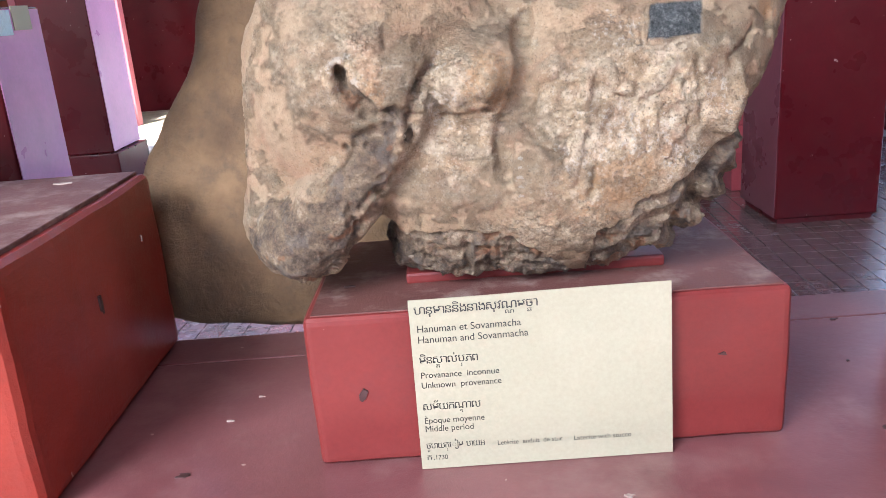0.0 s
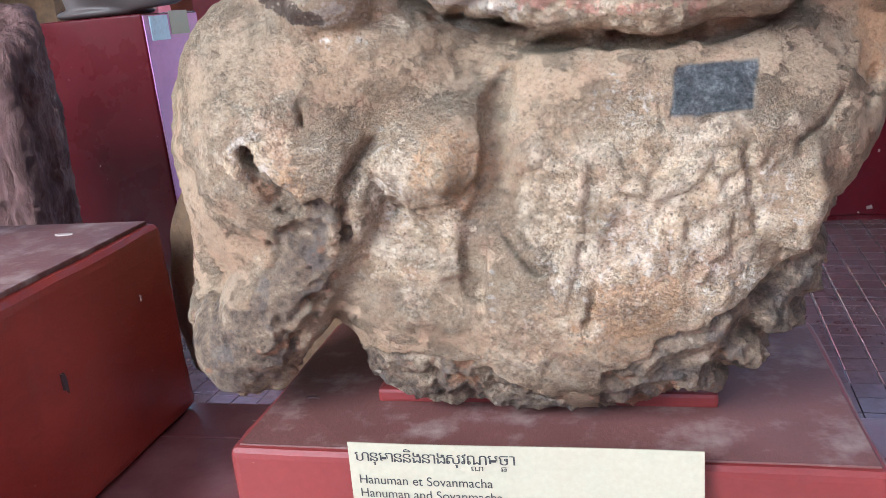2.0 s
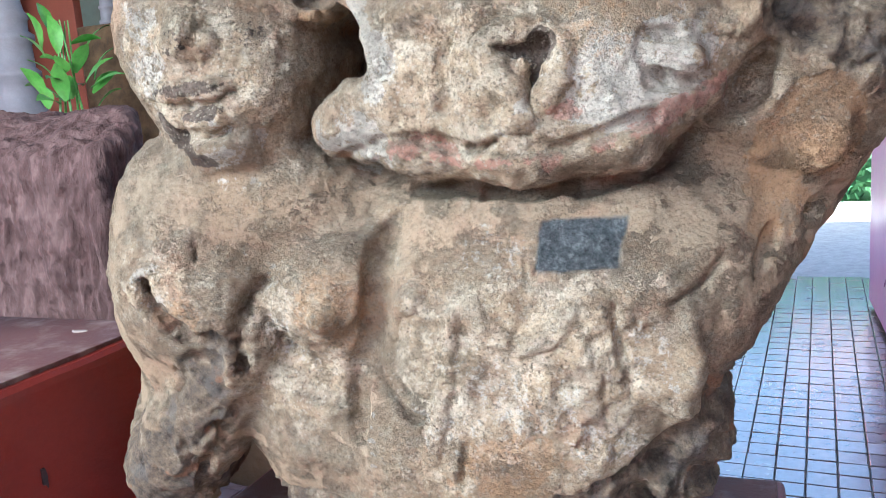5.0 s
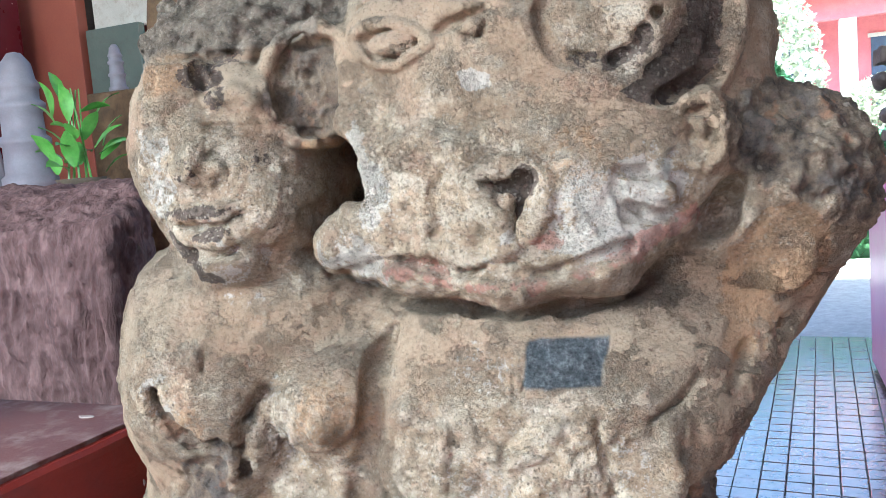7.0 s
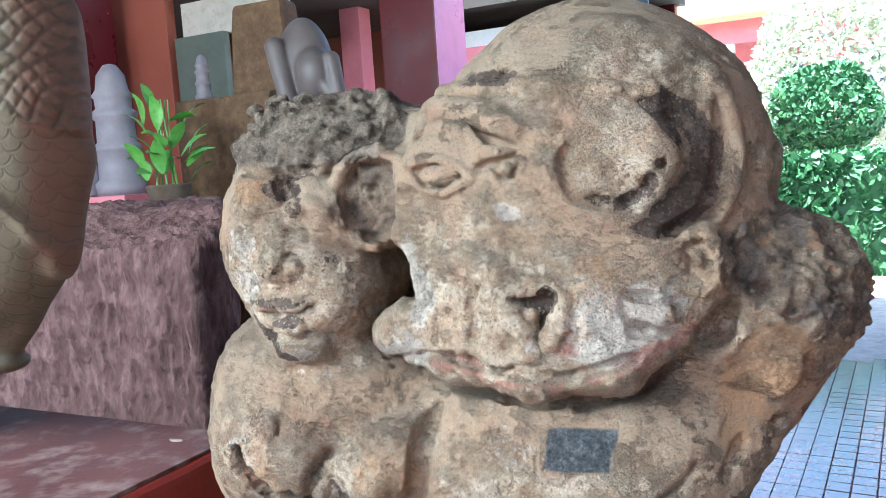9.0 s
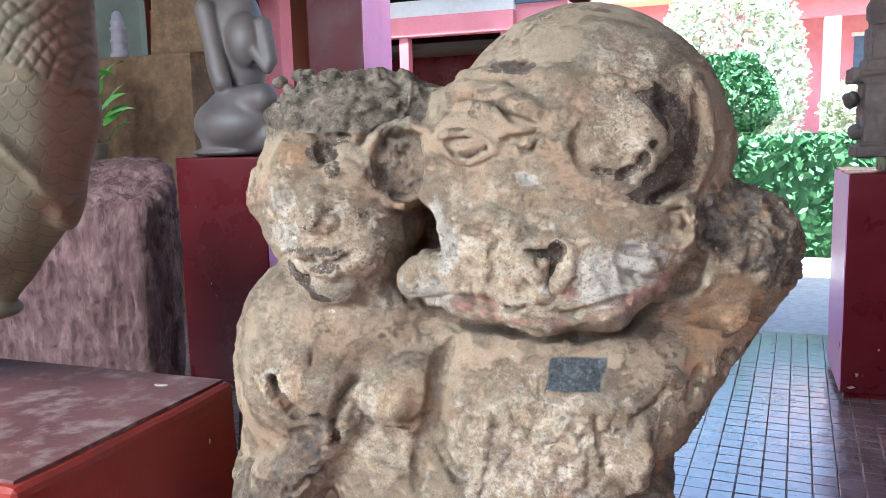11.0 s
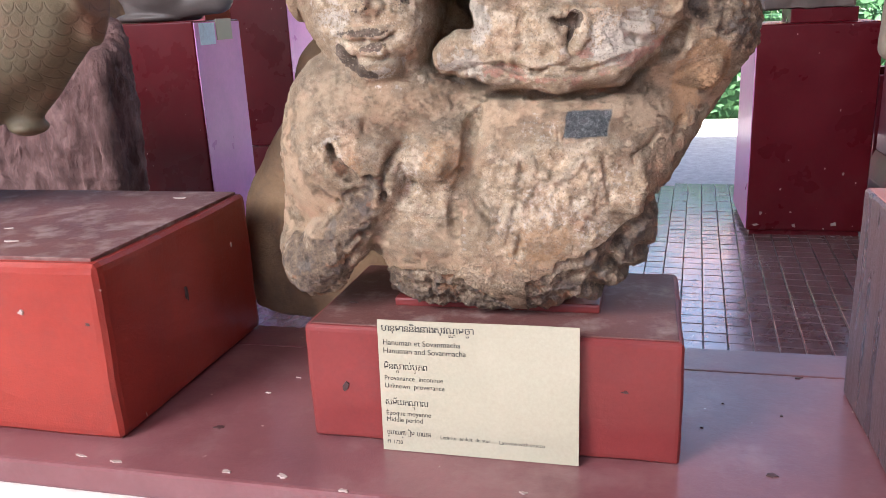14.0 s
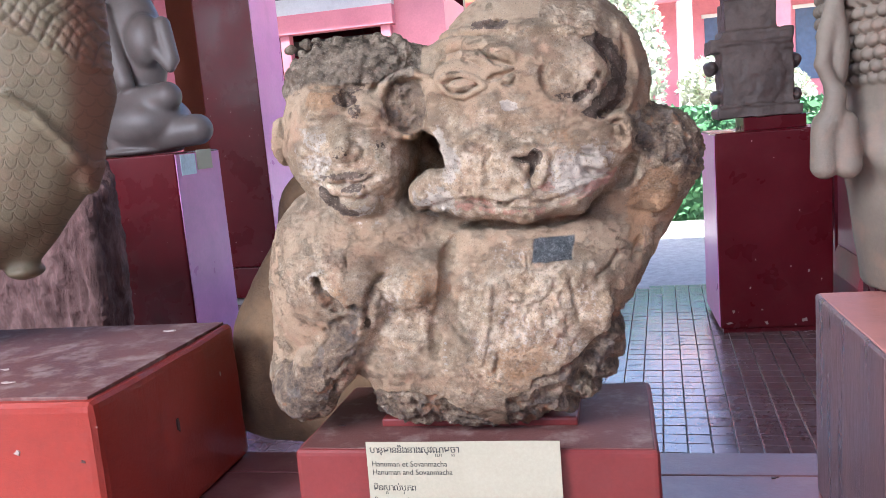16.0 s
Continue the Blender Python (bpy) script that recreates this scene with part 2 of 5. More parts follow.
def box(lo, hi, bevel=0.0, seg=2, cuts=0, wobble=0.0, taper=(0, 0)):
    """A box between two corners with rounded, slightly uneven edges; taper draws in the top."""
    bm = bmesh.new()
    bmesh.ops.create_cube(bm, size=1)
    for v in bm.verts:
        up = v.co.z > 0
        v.co = Vector([lo[i] + (v.co[i] + 0.5) * (hi[i] - lo[i]) for i in range(3)])
        if up and (taper[0] or taper[1]):
            v.co.x += taper[0] * (1 if v.co.x < (lo[0] + hi[0]) / 2 else -1)
            v.co.y += taper[1] * (1 if v.co.y < (lo[1] + hi[1]) / 2 else -1)
    if bevel:
        bmesh.ops.bevel(bm, geom=list(bm.edges), offset=bevel, segments=seg, profile=0.6, affect="EDGES")
    if cuts:
        bmesh.ops.subdivide_edges(bm, edges=[e for e in bm.edges if e.calc_length() > bevel * 4], cuts=cuts, use_grid_fill=True)
    if wobble:
        for v in bm.verts:
            v.co += noise.noise_vector(v.co * 6 + Vector((lo[0], lo[1], 3))) * wobble + noise.noise_vector(v.co * 25) * wobble * 0.4
    return bm


def lathe(profile, steps=32, squash=(1, 1)):
    """A turned form round z from (radius, height) pairs."""
    bm = bmesh.new()
    rings = []
    for r, z in profile:
        rings.append([bm.verts.new((r * squash[0] * math.cos(2 * math.pi * i / steps), r * squash[1] * math.sin(2 * math.pi * i / steps), z)) for i in range(steps)])
    for a, b in zip(rings, rings[1:]):
        for i in range(steps):
            bm.faces.new((a[i], a[(i + 1) % steps], b[(i + 1) % steps], b[i]))
    bm.faces.new(list(reversed(rings[0])))
    bm.faces.new(rings[-1])
    return bm


# value noise on a wrapped lattice, for carving
LATTICE = np.random.RandomState(7).rand(64, 64, 64).astype(np.float32)


def vnoise(p, size, seed=0):
    q = p / size + 17.3 * seed + 100.0
    i = np.floor(q).astype(int)
    f = (q - i).astype(np.float32)
    f = f * f * (3 - 2 * f)
    i &= 63
    j = (i + 1) & 63
    out = 0
    for dx in (0, 1):
        for dy in (0, 1):
            for dz in (0, 1):
                w = (f[:, 0] if dx else 1 - f[:, 0]) * (f[:, 1] if dy else 1 - f[:, 1]) * (f[:, 2] if dz else 1 - f[:, 2])
                out = out + w * LATTICE[(j if dx else i)[:, 0], (j if dy else i)[:, 1], (j if dz else i)[:, 2]]
    return out * 2 - 1


class Carving:
    """A solid of blended forms on a grid, turned into one closed mesh."""

    def __init__(self, lo, hi, cell):
        self.lo, self.cell = np.array(lo, np.float32), cell
        self.n = np.ceil((np.array(hi) - lo) / cell).astype(int) + 1
        self.f = np.full(self.n, 0.08, np.float32)

    def region(self, lo, hi, pad):
        a = np.clip(np.floor((np.array(lo) - pad - self.lo) / self.cell).astype(int), 0, self.n - 1)
        b = np.clip(np.ceil((np.array(hi) + pad - self.lo) / self.cell).astype(int) + 1, 1, self.n)
        s = tuple(slice(x, y) for x, y in zip(a, b))
        ax = [self.lo[k] + np.arange(a[k], b[k], dtype=np.float32) * self.cell for k in range(3)]
        return s, np.meshgrid(*ax, indexing="ij", sparse=True)

    def blend(self, s, d, k, cut=False):
        a = self.f[s]
        if cut:
            h = np.clip(0.5 - 0.5 * (a + d) / k, 0, 1)
            self.f[s] = a * (1 - h) - d * h + k * h * (1 - h)
        else:
            h = np.clip(0.5 + 0.5 * (d - a) / k, 0, 1)
            self.f[s] = d * (1 - h) + a * h - k * h * (1 - h)

    def ball(self, c, r, k=0.02, turn=0.0, yaw=0.0, cut=False):
        """An ellipsoid at c with radii r, turned in the upright plane (degrees, anticlockwise from in front) and about z."""
        m = max(r)
        s, (x, y, z) = self.region(np.array(c) - m, np.array(c) + m, k + 0.012)
        x, y, z = x - c[0], y - c[1], z - c[2]
        if yaw:
            cy, sy = math.cos(radians(yaw)), math.sin(radians(yaw))
            x, y = x * cy + y * sy, -x * sy + y * cy
        if turn:
            ct, st = math.cos(radians(turn)), math.sin(radians(turn))
            x, z = x * ct + z * st, -x * st + z * ct
        k0 = np.sqrt((x / r[0]) ** 2 + (y / r[1]) ** 2 + (z / r[2]) ** 2) + 1e-6
        k1 = np.sqrt((x / r[0] ** 2) ** 2 + (y / r[1] ** 2) ** 2 + (z / r[2] ** 2) ** 2) + 1e-6
        self.blend(s, (k0 * (k0 - 1) / k1).astype(np.float32), k, cut)

    def rod(self, a, b, ra, rb, k=0.015, cut=False):
        """A tapered rod with round ends."""
        a, b = np.array(a, float), np.array(b, float)
        m = max(ra, rb)
        s, (x, y, z) = self.region(np.minimum(a, b) - m, np.maximum(a, b) + m, k + 0.012)
        d = b - a
        t = np.clip(((x - a[0]) * d[0] + (y - a[1]) * d[1] + (z - a[2]) * d[2]) / (d @ d), 0, 1)
        dist = np.sqrt((x - a[0] - t * d[0]) ** 2 + (y - a[1] - t * d[1]) ** 2 + (z - a[2] - t * d[2]) ** 2) - (ra + t * (rb - ra))
        self.blend(s, dist.astype(np.float32), k, cut)

    def ring(self, c, rx, rz, tube, k=0.008, turn=0.0, cut=False):
        """An oval ring that faces the front."""
        m = max(rx, rz) + tube
        s, (x, y, z) = self.region(np.array(c) - m, np.array(c) + m, k + 0.01)
        x, y, z = x - c[0], y - c[1], z - c[2]
        ct, st = math.cos(radians(turn)), math.sin(radians(turn))
        x, z = x * ct + z * st, -x * st + z * ct
        flat = np.sqrt((x / rx) ** 2 + (z / rz) ** 2) + 1e-6
        q = (flat - 1) * (min(rx, rz) + max(rx, rz)) / 2
        self.blend(s, (np.sqrt(q ** 2 + y ** 2) - tube).astype(np.float32), k, cut)

    def plane(self, p, normal, k=0.01):
        """Keep what lies behind the plane."""
        nrm = np.array(normal, float)
        nrm /= np.linalg.norm(nrm)
        s, (x, y, z) = self.region(self.lo, self.lo + self.n * self.cell, 0)
        d = (x - p[0]) * nrm[0] + (y - p[1]) * nrm[1] + (z - p[2]) * nrm[2]
        self.blend(s, -d.astype(np.float32), k, True)

    def block(self, lo, hi, k=0.01):
        """An upright block with softened edges."""
        s, (x, y, z) = self.region(lo, hi, k + 0.03)
        c, h = (np.array(lo) + hi) / 2, (np.array(hi) - lo) / 2
        d = np.maximum(np.maximum(np.abs(x - c[0]) - h[0], np.abs(y - c[1]) - h[1]), np.abs(z - c[2]) - h[2])
        self.blend(s, d.astype(np.float32), k)

    def front(self, x, z):
        """The y at which a look from the front first meets the solid."""
        i, k = int(round((x - self.lo[0]) / self.cell)), int(round((z - self.lo[2]) / self.cell))
        solid = self.f[i, :, k] < 0
        return float(self.lo[1] + np.argmax(solid) * self.cell) if solid.any() else 99.0

    def stroke(self, line, r, lift, k=0.005, cut=False):
        """A ridge or groove drawn along a line of (x, z) on the front."""
        marks = []
        for (x0, z0), (x1, z1) in zip(line, line[1:]):
            steps = max(2, int(math.hypot(x1 - x0, z1 - z0) / (r * 0.7)))
            for i in range(steps):
                x, z = x0 + (x1 - x0) * i / steps, z0 + (z1 - z0) * i / steps
                y = self.front(x, z)
                if y < 90:
                    marks.append((x, y + lift, z))
        for a, b in zip(marks, marks[1:]):
            if abs(a[1] - b[1]) < 0.03:
                self.rod(a, b, r, r, k, cut)

    def surface(self):
        """Vertices and quads of the zero surface (surface nets), and the outward normals."""
        f = self.f
        f[0], f[-1], f[:, 0], f[:, -1], f[:, :, 0], f[:, :, -1] = 0.05, 0.05, 0.05, 0.05, 0.05, 0.05
        inside = f < 0
        c = [inside[dx:dx + inside.shape[0] - 1, dy:dy + inside.shape[1] - 1, dz:dz + inside.shape[2] - 1]
             for dx in (0, 1) for dy in (0, 1) for dz in (0, 1)]
        some = np.logical_or.reduce(c) & ~np.logical_and.reduce(c)
        idx = np.argwhere(some)
        number = np.full(some.shape, -1, int)
        number[some] = np.arange(len(idx))
        total, count = np.zeros((len(idx), 3)), np.zeros(len(idx))
        corners = [np.array((dx, dy, dz)) for dx in (0, 1) for dy in (0, 1) for dz in (0, 1)]
        for ai in range(8):
            for bi in range(ai + 1, 8):
                a, b = corners[ai], corners[bi]
                if np.abs(a - b).sum() != 1:
                    continue
                fa, fb = f[tuple((idx + a).T)], f[tuple((idx + b).T)]
                ok = (fa < 0) != (fb < 0)
                t = fa / np.where(ok, fa - fb, 1)
                total[ok] += (idx + a + (b - a) * t[:, None])[ok]
                count[ok] += 1
        vert = total / count[:, None]
        quads = []
        for axis in range(3):
            step = np.zeros(3, int)
            step[axis] = 1
            u, v = [k for k in range(3) if k != axis]
            lo = [slice(None)] * 3
            hi = [slice(None)] * 3
            lo[axis], hi[axis] = slice(0, -1), slice(1, None)
            for k in (u, v):
                lo[k] = hi[k] = slice(1, -1)
            a, b = inside[tuple(lo)], inside[tuple(hi)]
            base = np.argwhere(a != b)
            flip = a[a != b]
            base[:, u] += 1
            base[:, v] += 1
            du, dv = np.zeros(3, int), np.zeros(3, int)
            du[u], dv[v] = 1, 1
            q = np.stack([number[tuple((base - o).T)] for o in (du + dv, dv, 0 * du, du)], 1)
            if axis == 1:
                flip = ~flip
            q[~flip] = q[~flip][:, ::-1]
            quads.append(q)
        quads = np.concatenate(quads)
        quads = quads[(quads >= 0).all(1)]
        g = np.stack(np.gradient(f), -1)
        i = np.clip(np.round(vert).astype(int), 0, np.array(f.shape) - 1)
        nrm = g[tuple(i.T)]
        nrm /= np.linalg.norm(nrm, axis=1)[:, None] + 1e-9
        return self.lo + vert * self.cell, quads, nrm


def carved(name, verts, quads, material, attributes=()):
    me = bpy.data.meshes.new(name)
    me.from_pydata(verts.tolist(), [], quads.tolist())
    me.materials.append(material)
    for p in me.polygons:
        p.use_smooth = True
    for key, values in attributes:
        at = me.attributes.new(key, "FLOAT", "POINT")
        at.data.foreach_set("value", np.asarray(values, np.float32))
    me.update()
    return new(name, me)

# ---- the large structure ----
def setting(name, bm, material, label, category, smooth=False):
    return tagged(obj(name, bm, material, smooth), label, category, kind="structure")


setting("floor", box((-16, -2.3, -0.20), (14, 6.42, -0.012)), GROUT, "gallery floor bed of grey grout under the tiles", "floor")
setting("gravel_strip", box((-16, 6.42, -0.22), (14, 9.5, -0.02), cuts=0), GRAVEL, "pale gravel strip along the open side of the gallery", "gravel")
setting("kerb", box((-16, 9.5, -0.22), (14, 9.72, 0.06), 0.015), KERB, "pale concrete kerb between gravel and garden", "kerb")
gb = bmesh.new()
bmesh.ops.create_grid(gb, x_segments=2, y_segments=2, size=400)
for v in gb.verts:
    v.co.z = -0.25
setting("ground", gb, LAWN, "sunlit courtyard ground reaching far away", "ground")
setting("garden_bed", box((-40, 9.72, -0.24), (40, 34, -0.03)), LAWN, "sunlit courtyard garden soil and short grass", "ground")
setting("ceiling", box((-16, -2.3, 5.2), (14, 6.95, 5.4)), CEILING_DARK, "dark boarded gallery ceiling", "ceiling")
setting("wall_west", box((-16.2, -2.3, -0.2), (-16, 6.95, 5.2)), ORANGE, "terracotta painted end wall of the gallery", "wall")
setting("wall_east", box((14, -2.3, -0.2), (14.2, 6.95, 5.2)), ORANGE, "terracotta painted end wall of the gallery", "wall")
# wall behind the walk, out of view, with high openings added for the lamps
edges = [-16.0]
for ox, ow, power in ASSUMED_OPENINGS:
    edges += [ox - ow / 2, ox + ow / 2]
edges.append(14.0)
south = thing("wall_south", (0, -2.2, 0), "unseen pink painted wall with four added high openings", "wall", kind="structure")
for a, b in zip(edges[0::2], edges[1::2]):
    part("pier", box((a, -0.1, 0), (b, 0.1, 5.2)), PINK, south)
for ox, ow, power in ASSUMED_OPENINGS:
    part("sill_wall", box((ox - ow / 2, -0.1, 0), (ox + ow / 2, 0.1, 1.5)), PINK, south)
    part("lintel", box((ox - ow / 2, -0.1, 4.6), (ox + ow / 2, 0.1, 5.2)), PINK, south)

# the long painted ledge that carries the stones
ledge = thing("display_ledge", (0, 1.15, 0), "maroon painted masonry ledge with chipped cream front", "ledge", kind="structure")
part("ledge_body", box((-3.2, -0.275, 0), (3.4, 0.285, 0.675)), CREAM, ledge, "flaking cream painted masonry face")
part("ledge_top", box((-3.2, -0.305, 0.675), (3.4, 0.193, 0.723), 0.006, 2, 6, 0.0012), LEDGE_RED, ledge, "worn maroon painted top with chips and stains")
part("back_plank", box((-3.2, 0.1945, 0.675), (3.4, 0.30, 0.7225), 0.003, 2, 6, 0.0008), LEDGE_RED, ledge, "maroon painted timber plank along the back")


def mark(name, parent, at, size, facing, material, seed, label=""):
    """A small irregular flake or scuff, a millimetre proud of its surface."""
    rnd = random.Random(seed)
    bm = bmesh.new()
    ring = []
    for k in range(9):
        t = 2 * math.pi * k / 9 + rnd.uniform(-0.2, 0.2)
        r = rnd.uniform(0.25, 0.85)
        ring.append((size[0] * r * math.cos(t), size[1] * r * math.sin(t)))
    frame_of = {"z": lambda p, h: (p[0], p[1], h), "y": lambda p, h: (p[0], -h, p[1]), "x": lambda p, h: (h, p[0], p[1])}[facing]
    low = [bm.verts.new(frame_of(p, -0.002)) for p in ring]
    top = [bm.verts.new(frame_of((p[0] * 0.9, p[1] * 0.9), 0.0012)) for p in ring]
    for k in range(9):
        bm.faces.new((low[k], low[(k + 1) % 9], top[(k + 1) % 9], top[k]))
    bm.faces.new(top)
    bmesh.ops.recalc_face_normals(bm, faces=bm.faces)
    ob = part(name, bm, material, parent, label)
    ob.location = Vector(at) - parent.location
    return ob


for k, (x, y, sx, sy) in enumerate(((-0.097, 0.868, 0.012, 0.009), (-0.006, 0.871, 0.015, 0.010), (0.361, 0.888, 0.010, 0.005), (0.101, 0.850, 0.014, 0.006),
                                   (-0.36, 0.872, 0.022, 0.005), (-0.29, 0.864, 0.018, 0.006), (-0.15, 1.13, 0.008, 0.003), (-0.12, 1.20, 0.010, 0.003))):
    mark("paint_chip", ledge, (x, y, 0.7238), (sx, sy), "z", CHIP, k)
for k, (x, y, sx, sy) in enumerate(((-0.177, 0.994, 0.014, 0.009), (0.709, 0.991, 0.017, 0.012), (0.80, 1.332, 0.014, 0.006), (0.62, 1.12, 0.004, 0.003), (0.75, 1.18, 0.003, 0.004),
                                   (0.66, 1.21, 0.003, 0.002))):
    mark("scuff", ledge, (x, y, 0.7238), (sx, sy), "z", SCUFF, 20 + k)


def column(x0, y0, w, d, label):
    """A square painted column with base block and capital band."""
    c = thing("column", (x0 + w / 2, y0 + d / 2, 0), label, "column", "gallery columns", "structure")
    part("shaft", box((-w / 2, -d / 2, 0.28), (w / 2, d / 2, 5.2), 0.008), MAROON, c)
    # thin panel whose lilac imitates the courtyard's reflection
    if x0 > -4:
        part("side_face", box((w / 2 + 0.002, -d / 2 + 0.004, 0.29), (w / 2 + 0.008, d / 2 - 0.004, 5.19)), LILAC, c, "side face with courtyard sheen painted lilac pink")
    part("base_block", box((-w / 2 - 0.05, -d / 2 - 0.05, 0), (w / 2 + 0.05, d / 2 + 0.05, 0.28), 0.01), MAROON, c)
    return c


column(-3.05, 6.66, 0.54, 0.60, "square maroon gloss painted gallery column")
column(-7.6, 6.66, 0.60, 0.62, "square maroon gloss painted gallery column")
column(3.3, 6.66, 0.60, 0.62, "square maroon gloss painted gallery column")
column(-11.6, 6.66, 0.60, 0.62, "square maroon gloss painted gallery column")


# the wing of the gallery that closes the courtyard on one side
wing = thing("side_wing", (0, 11.0, 0), "shaded side wing with pink posts, red walls and a dark roof", "building", kind="structure")
part("red_wall", box((-16, 1.6, -0.2), (-1.6, 1.8, 4.6)), MAROON, wing)
part("terracotta_wall", box((-16, 0.9, -0.2), (-5.2, 1.1, 4.6)), ORANGE, wing)
part("pink_end_wall", box((-2.35, 0.0, -0.2), (-1.6, 1.6, 3.2)), PINK, wing)
part("blue_panel", box((-2.3, -0.06, 3.2), (-1.62, 0.0, 3.9)), BLUE_SHUTTER, wing)
part("beam", box((-5.2, -0.15, 2.85), (-2.3, 0.05, 3.12), 0.01), PINK, wing)
part("white_band", box((-5.2, -0.12, 3.12), (-2.3, 0.02, 3.34), 0.01), WHITE_PAINT, wing)
for x in (-5.15, -3.9, -2.42):
    part("post", box((x - 0.07, -0.12, -0.2), (x + 0.07, 0.03, 2.85), 0.01), PINK, wing)
part("roof", box((-16, -3.3, 3.75), (-4.4, 1.9, 3.95)), CEILING_DARK, wing)
part("roof_end", box((-5.2, -0.4, 3.6), (-1.5, 1.9, 3.8)), CEILING_DARK, wing)
part("fringe", box((-16, -3.36, 3.66), (-4.4, -3.3, 3.76), 0.005), WHITE_PAINT, wing)
part("inner_roof", box((-5.0, 0.3, 2.72), (-2.6, 1.5, 2.80)), CEILING_DARK, wing)
for x in (-9.4, -7.9, -6.6, -5.5):
    part("pillar", box((x - 0.16, -1.0, -0.2), (x + 0.16, -0.7, 3.75), 0.01), ORANGE if x != -5.5 else PINK, wing)

# ---- the main statue: two embracing figures in laterite with stucco ----
S = Carving((-0.15, 0.90, 0.905), (0.73, 1.38, 1.69), 0.0020)
# trunk and chests
S.ball((0.30, 1.17, 1.10), (0.25, 0.145, 0.20), 0.04)
S.ball((0.40, 1.13, 1.18), (0.195, 0.140, 0.15), 0.05)
S.ball((0.34, 1.125, 1.06), (0.19, 0.135, 0.12), 0.05)
S.ball((0.075, 1.11, 1.19), (0.125, 0.12, 0.16), 0.04)
S.ball((0.13, 1.09, 1.26), (0.13, 0.10, 0.075), 0.04)
S.ball((0.19, 1.12, 1.06), (0.10, 0.105, 0.12), 0.03)
S.ball((0.25, 1.17, 0.97), (0.17, 0.12, 0.055), 0.03)
# near arm that hangs at the edge, with the broken stump in front
S.rod((0.008, 1.14, 1.22), (-0.026, 1.13, 1.03), 0.062, 0.054, 0.03)
S.ball((-0.018, 1.11, 1.002), (0.058, 0.070, 0.058), 0.02)
S.rod((0.136, 1.024, 1.148), (0.040, 1.050, 1.040), 0.030, 0.052, 0.008)
S.ball((0.008, 1.065, 1.004), (0.058, 0.058, 0.052), 0.015, 25)
# breasts, one broken open
S.ball((0.226, 1.045, 1.190), (0.062, 0.060, 0.056), 0.020)
S.ball((0.234, 0.987, 1.178), (0.012, 0.010, 0.012), 0.008)
S.ball((0.092, 1.032, 1.20), (0.080, 0.062, 0.072), 0.025)
# far arm rising to the broken shoulder
S.rod((0.50, 1.17, 1.12), (0.585, 1.165, 1.34), 0.075, 0.075, 0.04)
S.ball((0.605, 1.15, 1.355), (0.068, 0.085, 0.075), 0.025, -20)
S.ball((0.545, 1.13, 1.36), (0.07, 0.08, 0.09), 0.03)
S.ball((0.43, 1.14, 1.03), (0.10, 0.10, 0.09), 0.03, 30)
# neck and round head with the cap of curls
S.rod((0.125, 1.10, 1.26), (0.125, 1.09, 1.36), 0.062, 0.07, 0.02)
S.ball((0.118, 1.095, 1.425), (0.112, 0.108, 0.122), 0.015)
S.ball((0.145, 1.045, 1.365), (0.072, 0.062, 0.058), 0.025)
S.ball((0.130, 1.13, 1.505), (0.128, 0.110, 0.076), 0.012)
S.rod((0.16, 1.115, 1.530), (0.29, 1.115, 1.512), 0.046, 0.036, 0.02)
S.ball((-0.004, 1.10, 1.425), (0.020, 0.03, 0.040), 0.008)
S.ball((0.115, 1.000, 1.482), (0.034, 0.016, 0.024), 0.010)
S.ball((0.178, 1.02, 1.450), (0.03, 0.016, 0.03), 0.012)
S.rod((0.137, 1.000, 1.444), (0.136, 0.985, 1.404), 0.007, 0.017, 0.008)
S.ball((0.122, 0.988, 1.399), (0.012, 0.010, 0.009), 0.005)
S.ball((0.153, 0.990, 1.401), (0.012, 0.010, 0.010), 0.005)
S.ball((0.146, 1.01, 1.318), (0.034, 0.026, 0.021), 0.012)
S.ball((0.096, S.front(0.096, 1.444) + 0.004, 1.443), (0.019, 0.008, 0.011), 0.004)
S.ball((0.168, S.front(0.168, 1.440) + 0.004, 1.440), (0.019, 0.008, 0.012), 0.004)
S.stroke(((0.076, 1.460), (0.096, 1.466), (0.118, 1.458)), 0.006, 0.001, 0.007)
S.stroke(((0.152, 1.456), (0.172, 1.464), (0.192, 1.452)), 0.006, 0.001, 0.007)
S.stroke(((0.078, 1.442), (0.112, 1.443)), 0.0030, -0.0005, 0.002, True)
S.stroke(((0.150, 1.439), (0.170, 1.437), (0.186, 1.434)), 0.0030, -0.0005, 0.002, True)
S.stroke(((0.098, 1.367), (0.129, 1.364), (0.154, 1.365), (0.172, 1.369)), 0.0065, 0.0005, 0.004)
S.stroke(((0.124, 1.347), (0.149, 1.340), (0.166, 1.348)), 0.0070, 0.0005, 0.004)
S.stroke(((0.088, 1.362), (0.129, 1.355), (0.156, 1.354), (0.180, 1.364)), 0.0035, -0.0005, 0.002, True)
S.stroke(((0.110, 1.334), (0.140, 1.328), (0.166, 1.331)), 0.004, -0.001, 0.006, True)
S.stroke(((0.085, 1.504), (0.150, 1.499), (0.205, 1.492), (0.250, 1.502)), 0.005, 0.0, 0.005, True)
S.stroke(((0.143, 1.490), (0.148, 1.470)), 0.004, 0.0, 0.004, True)
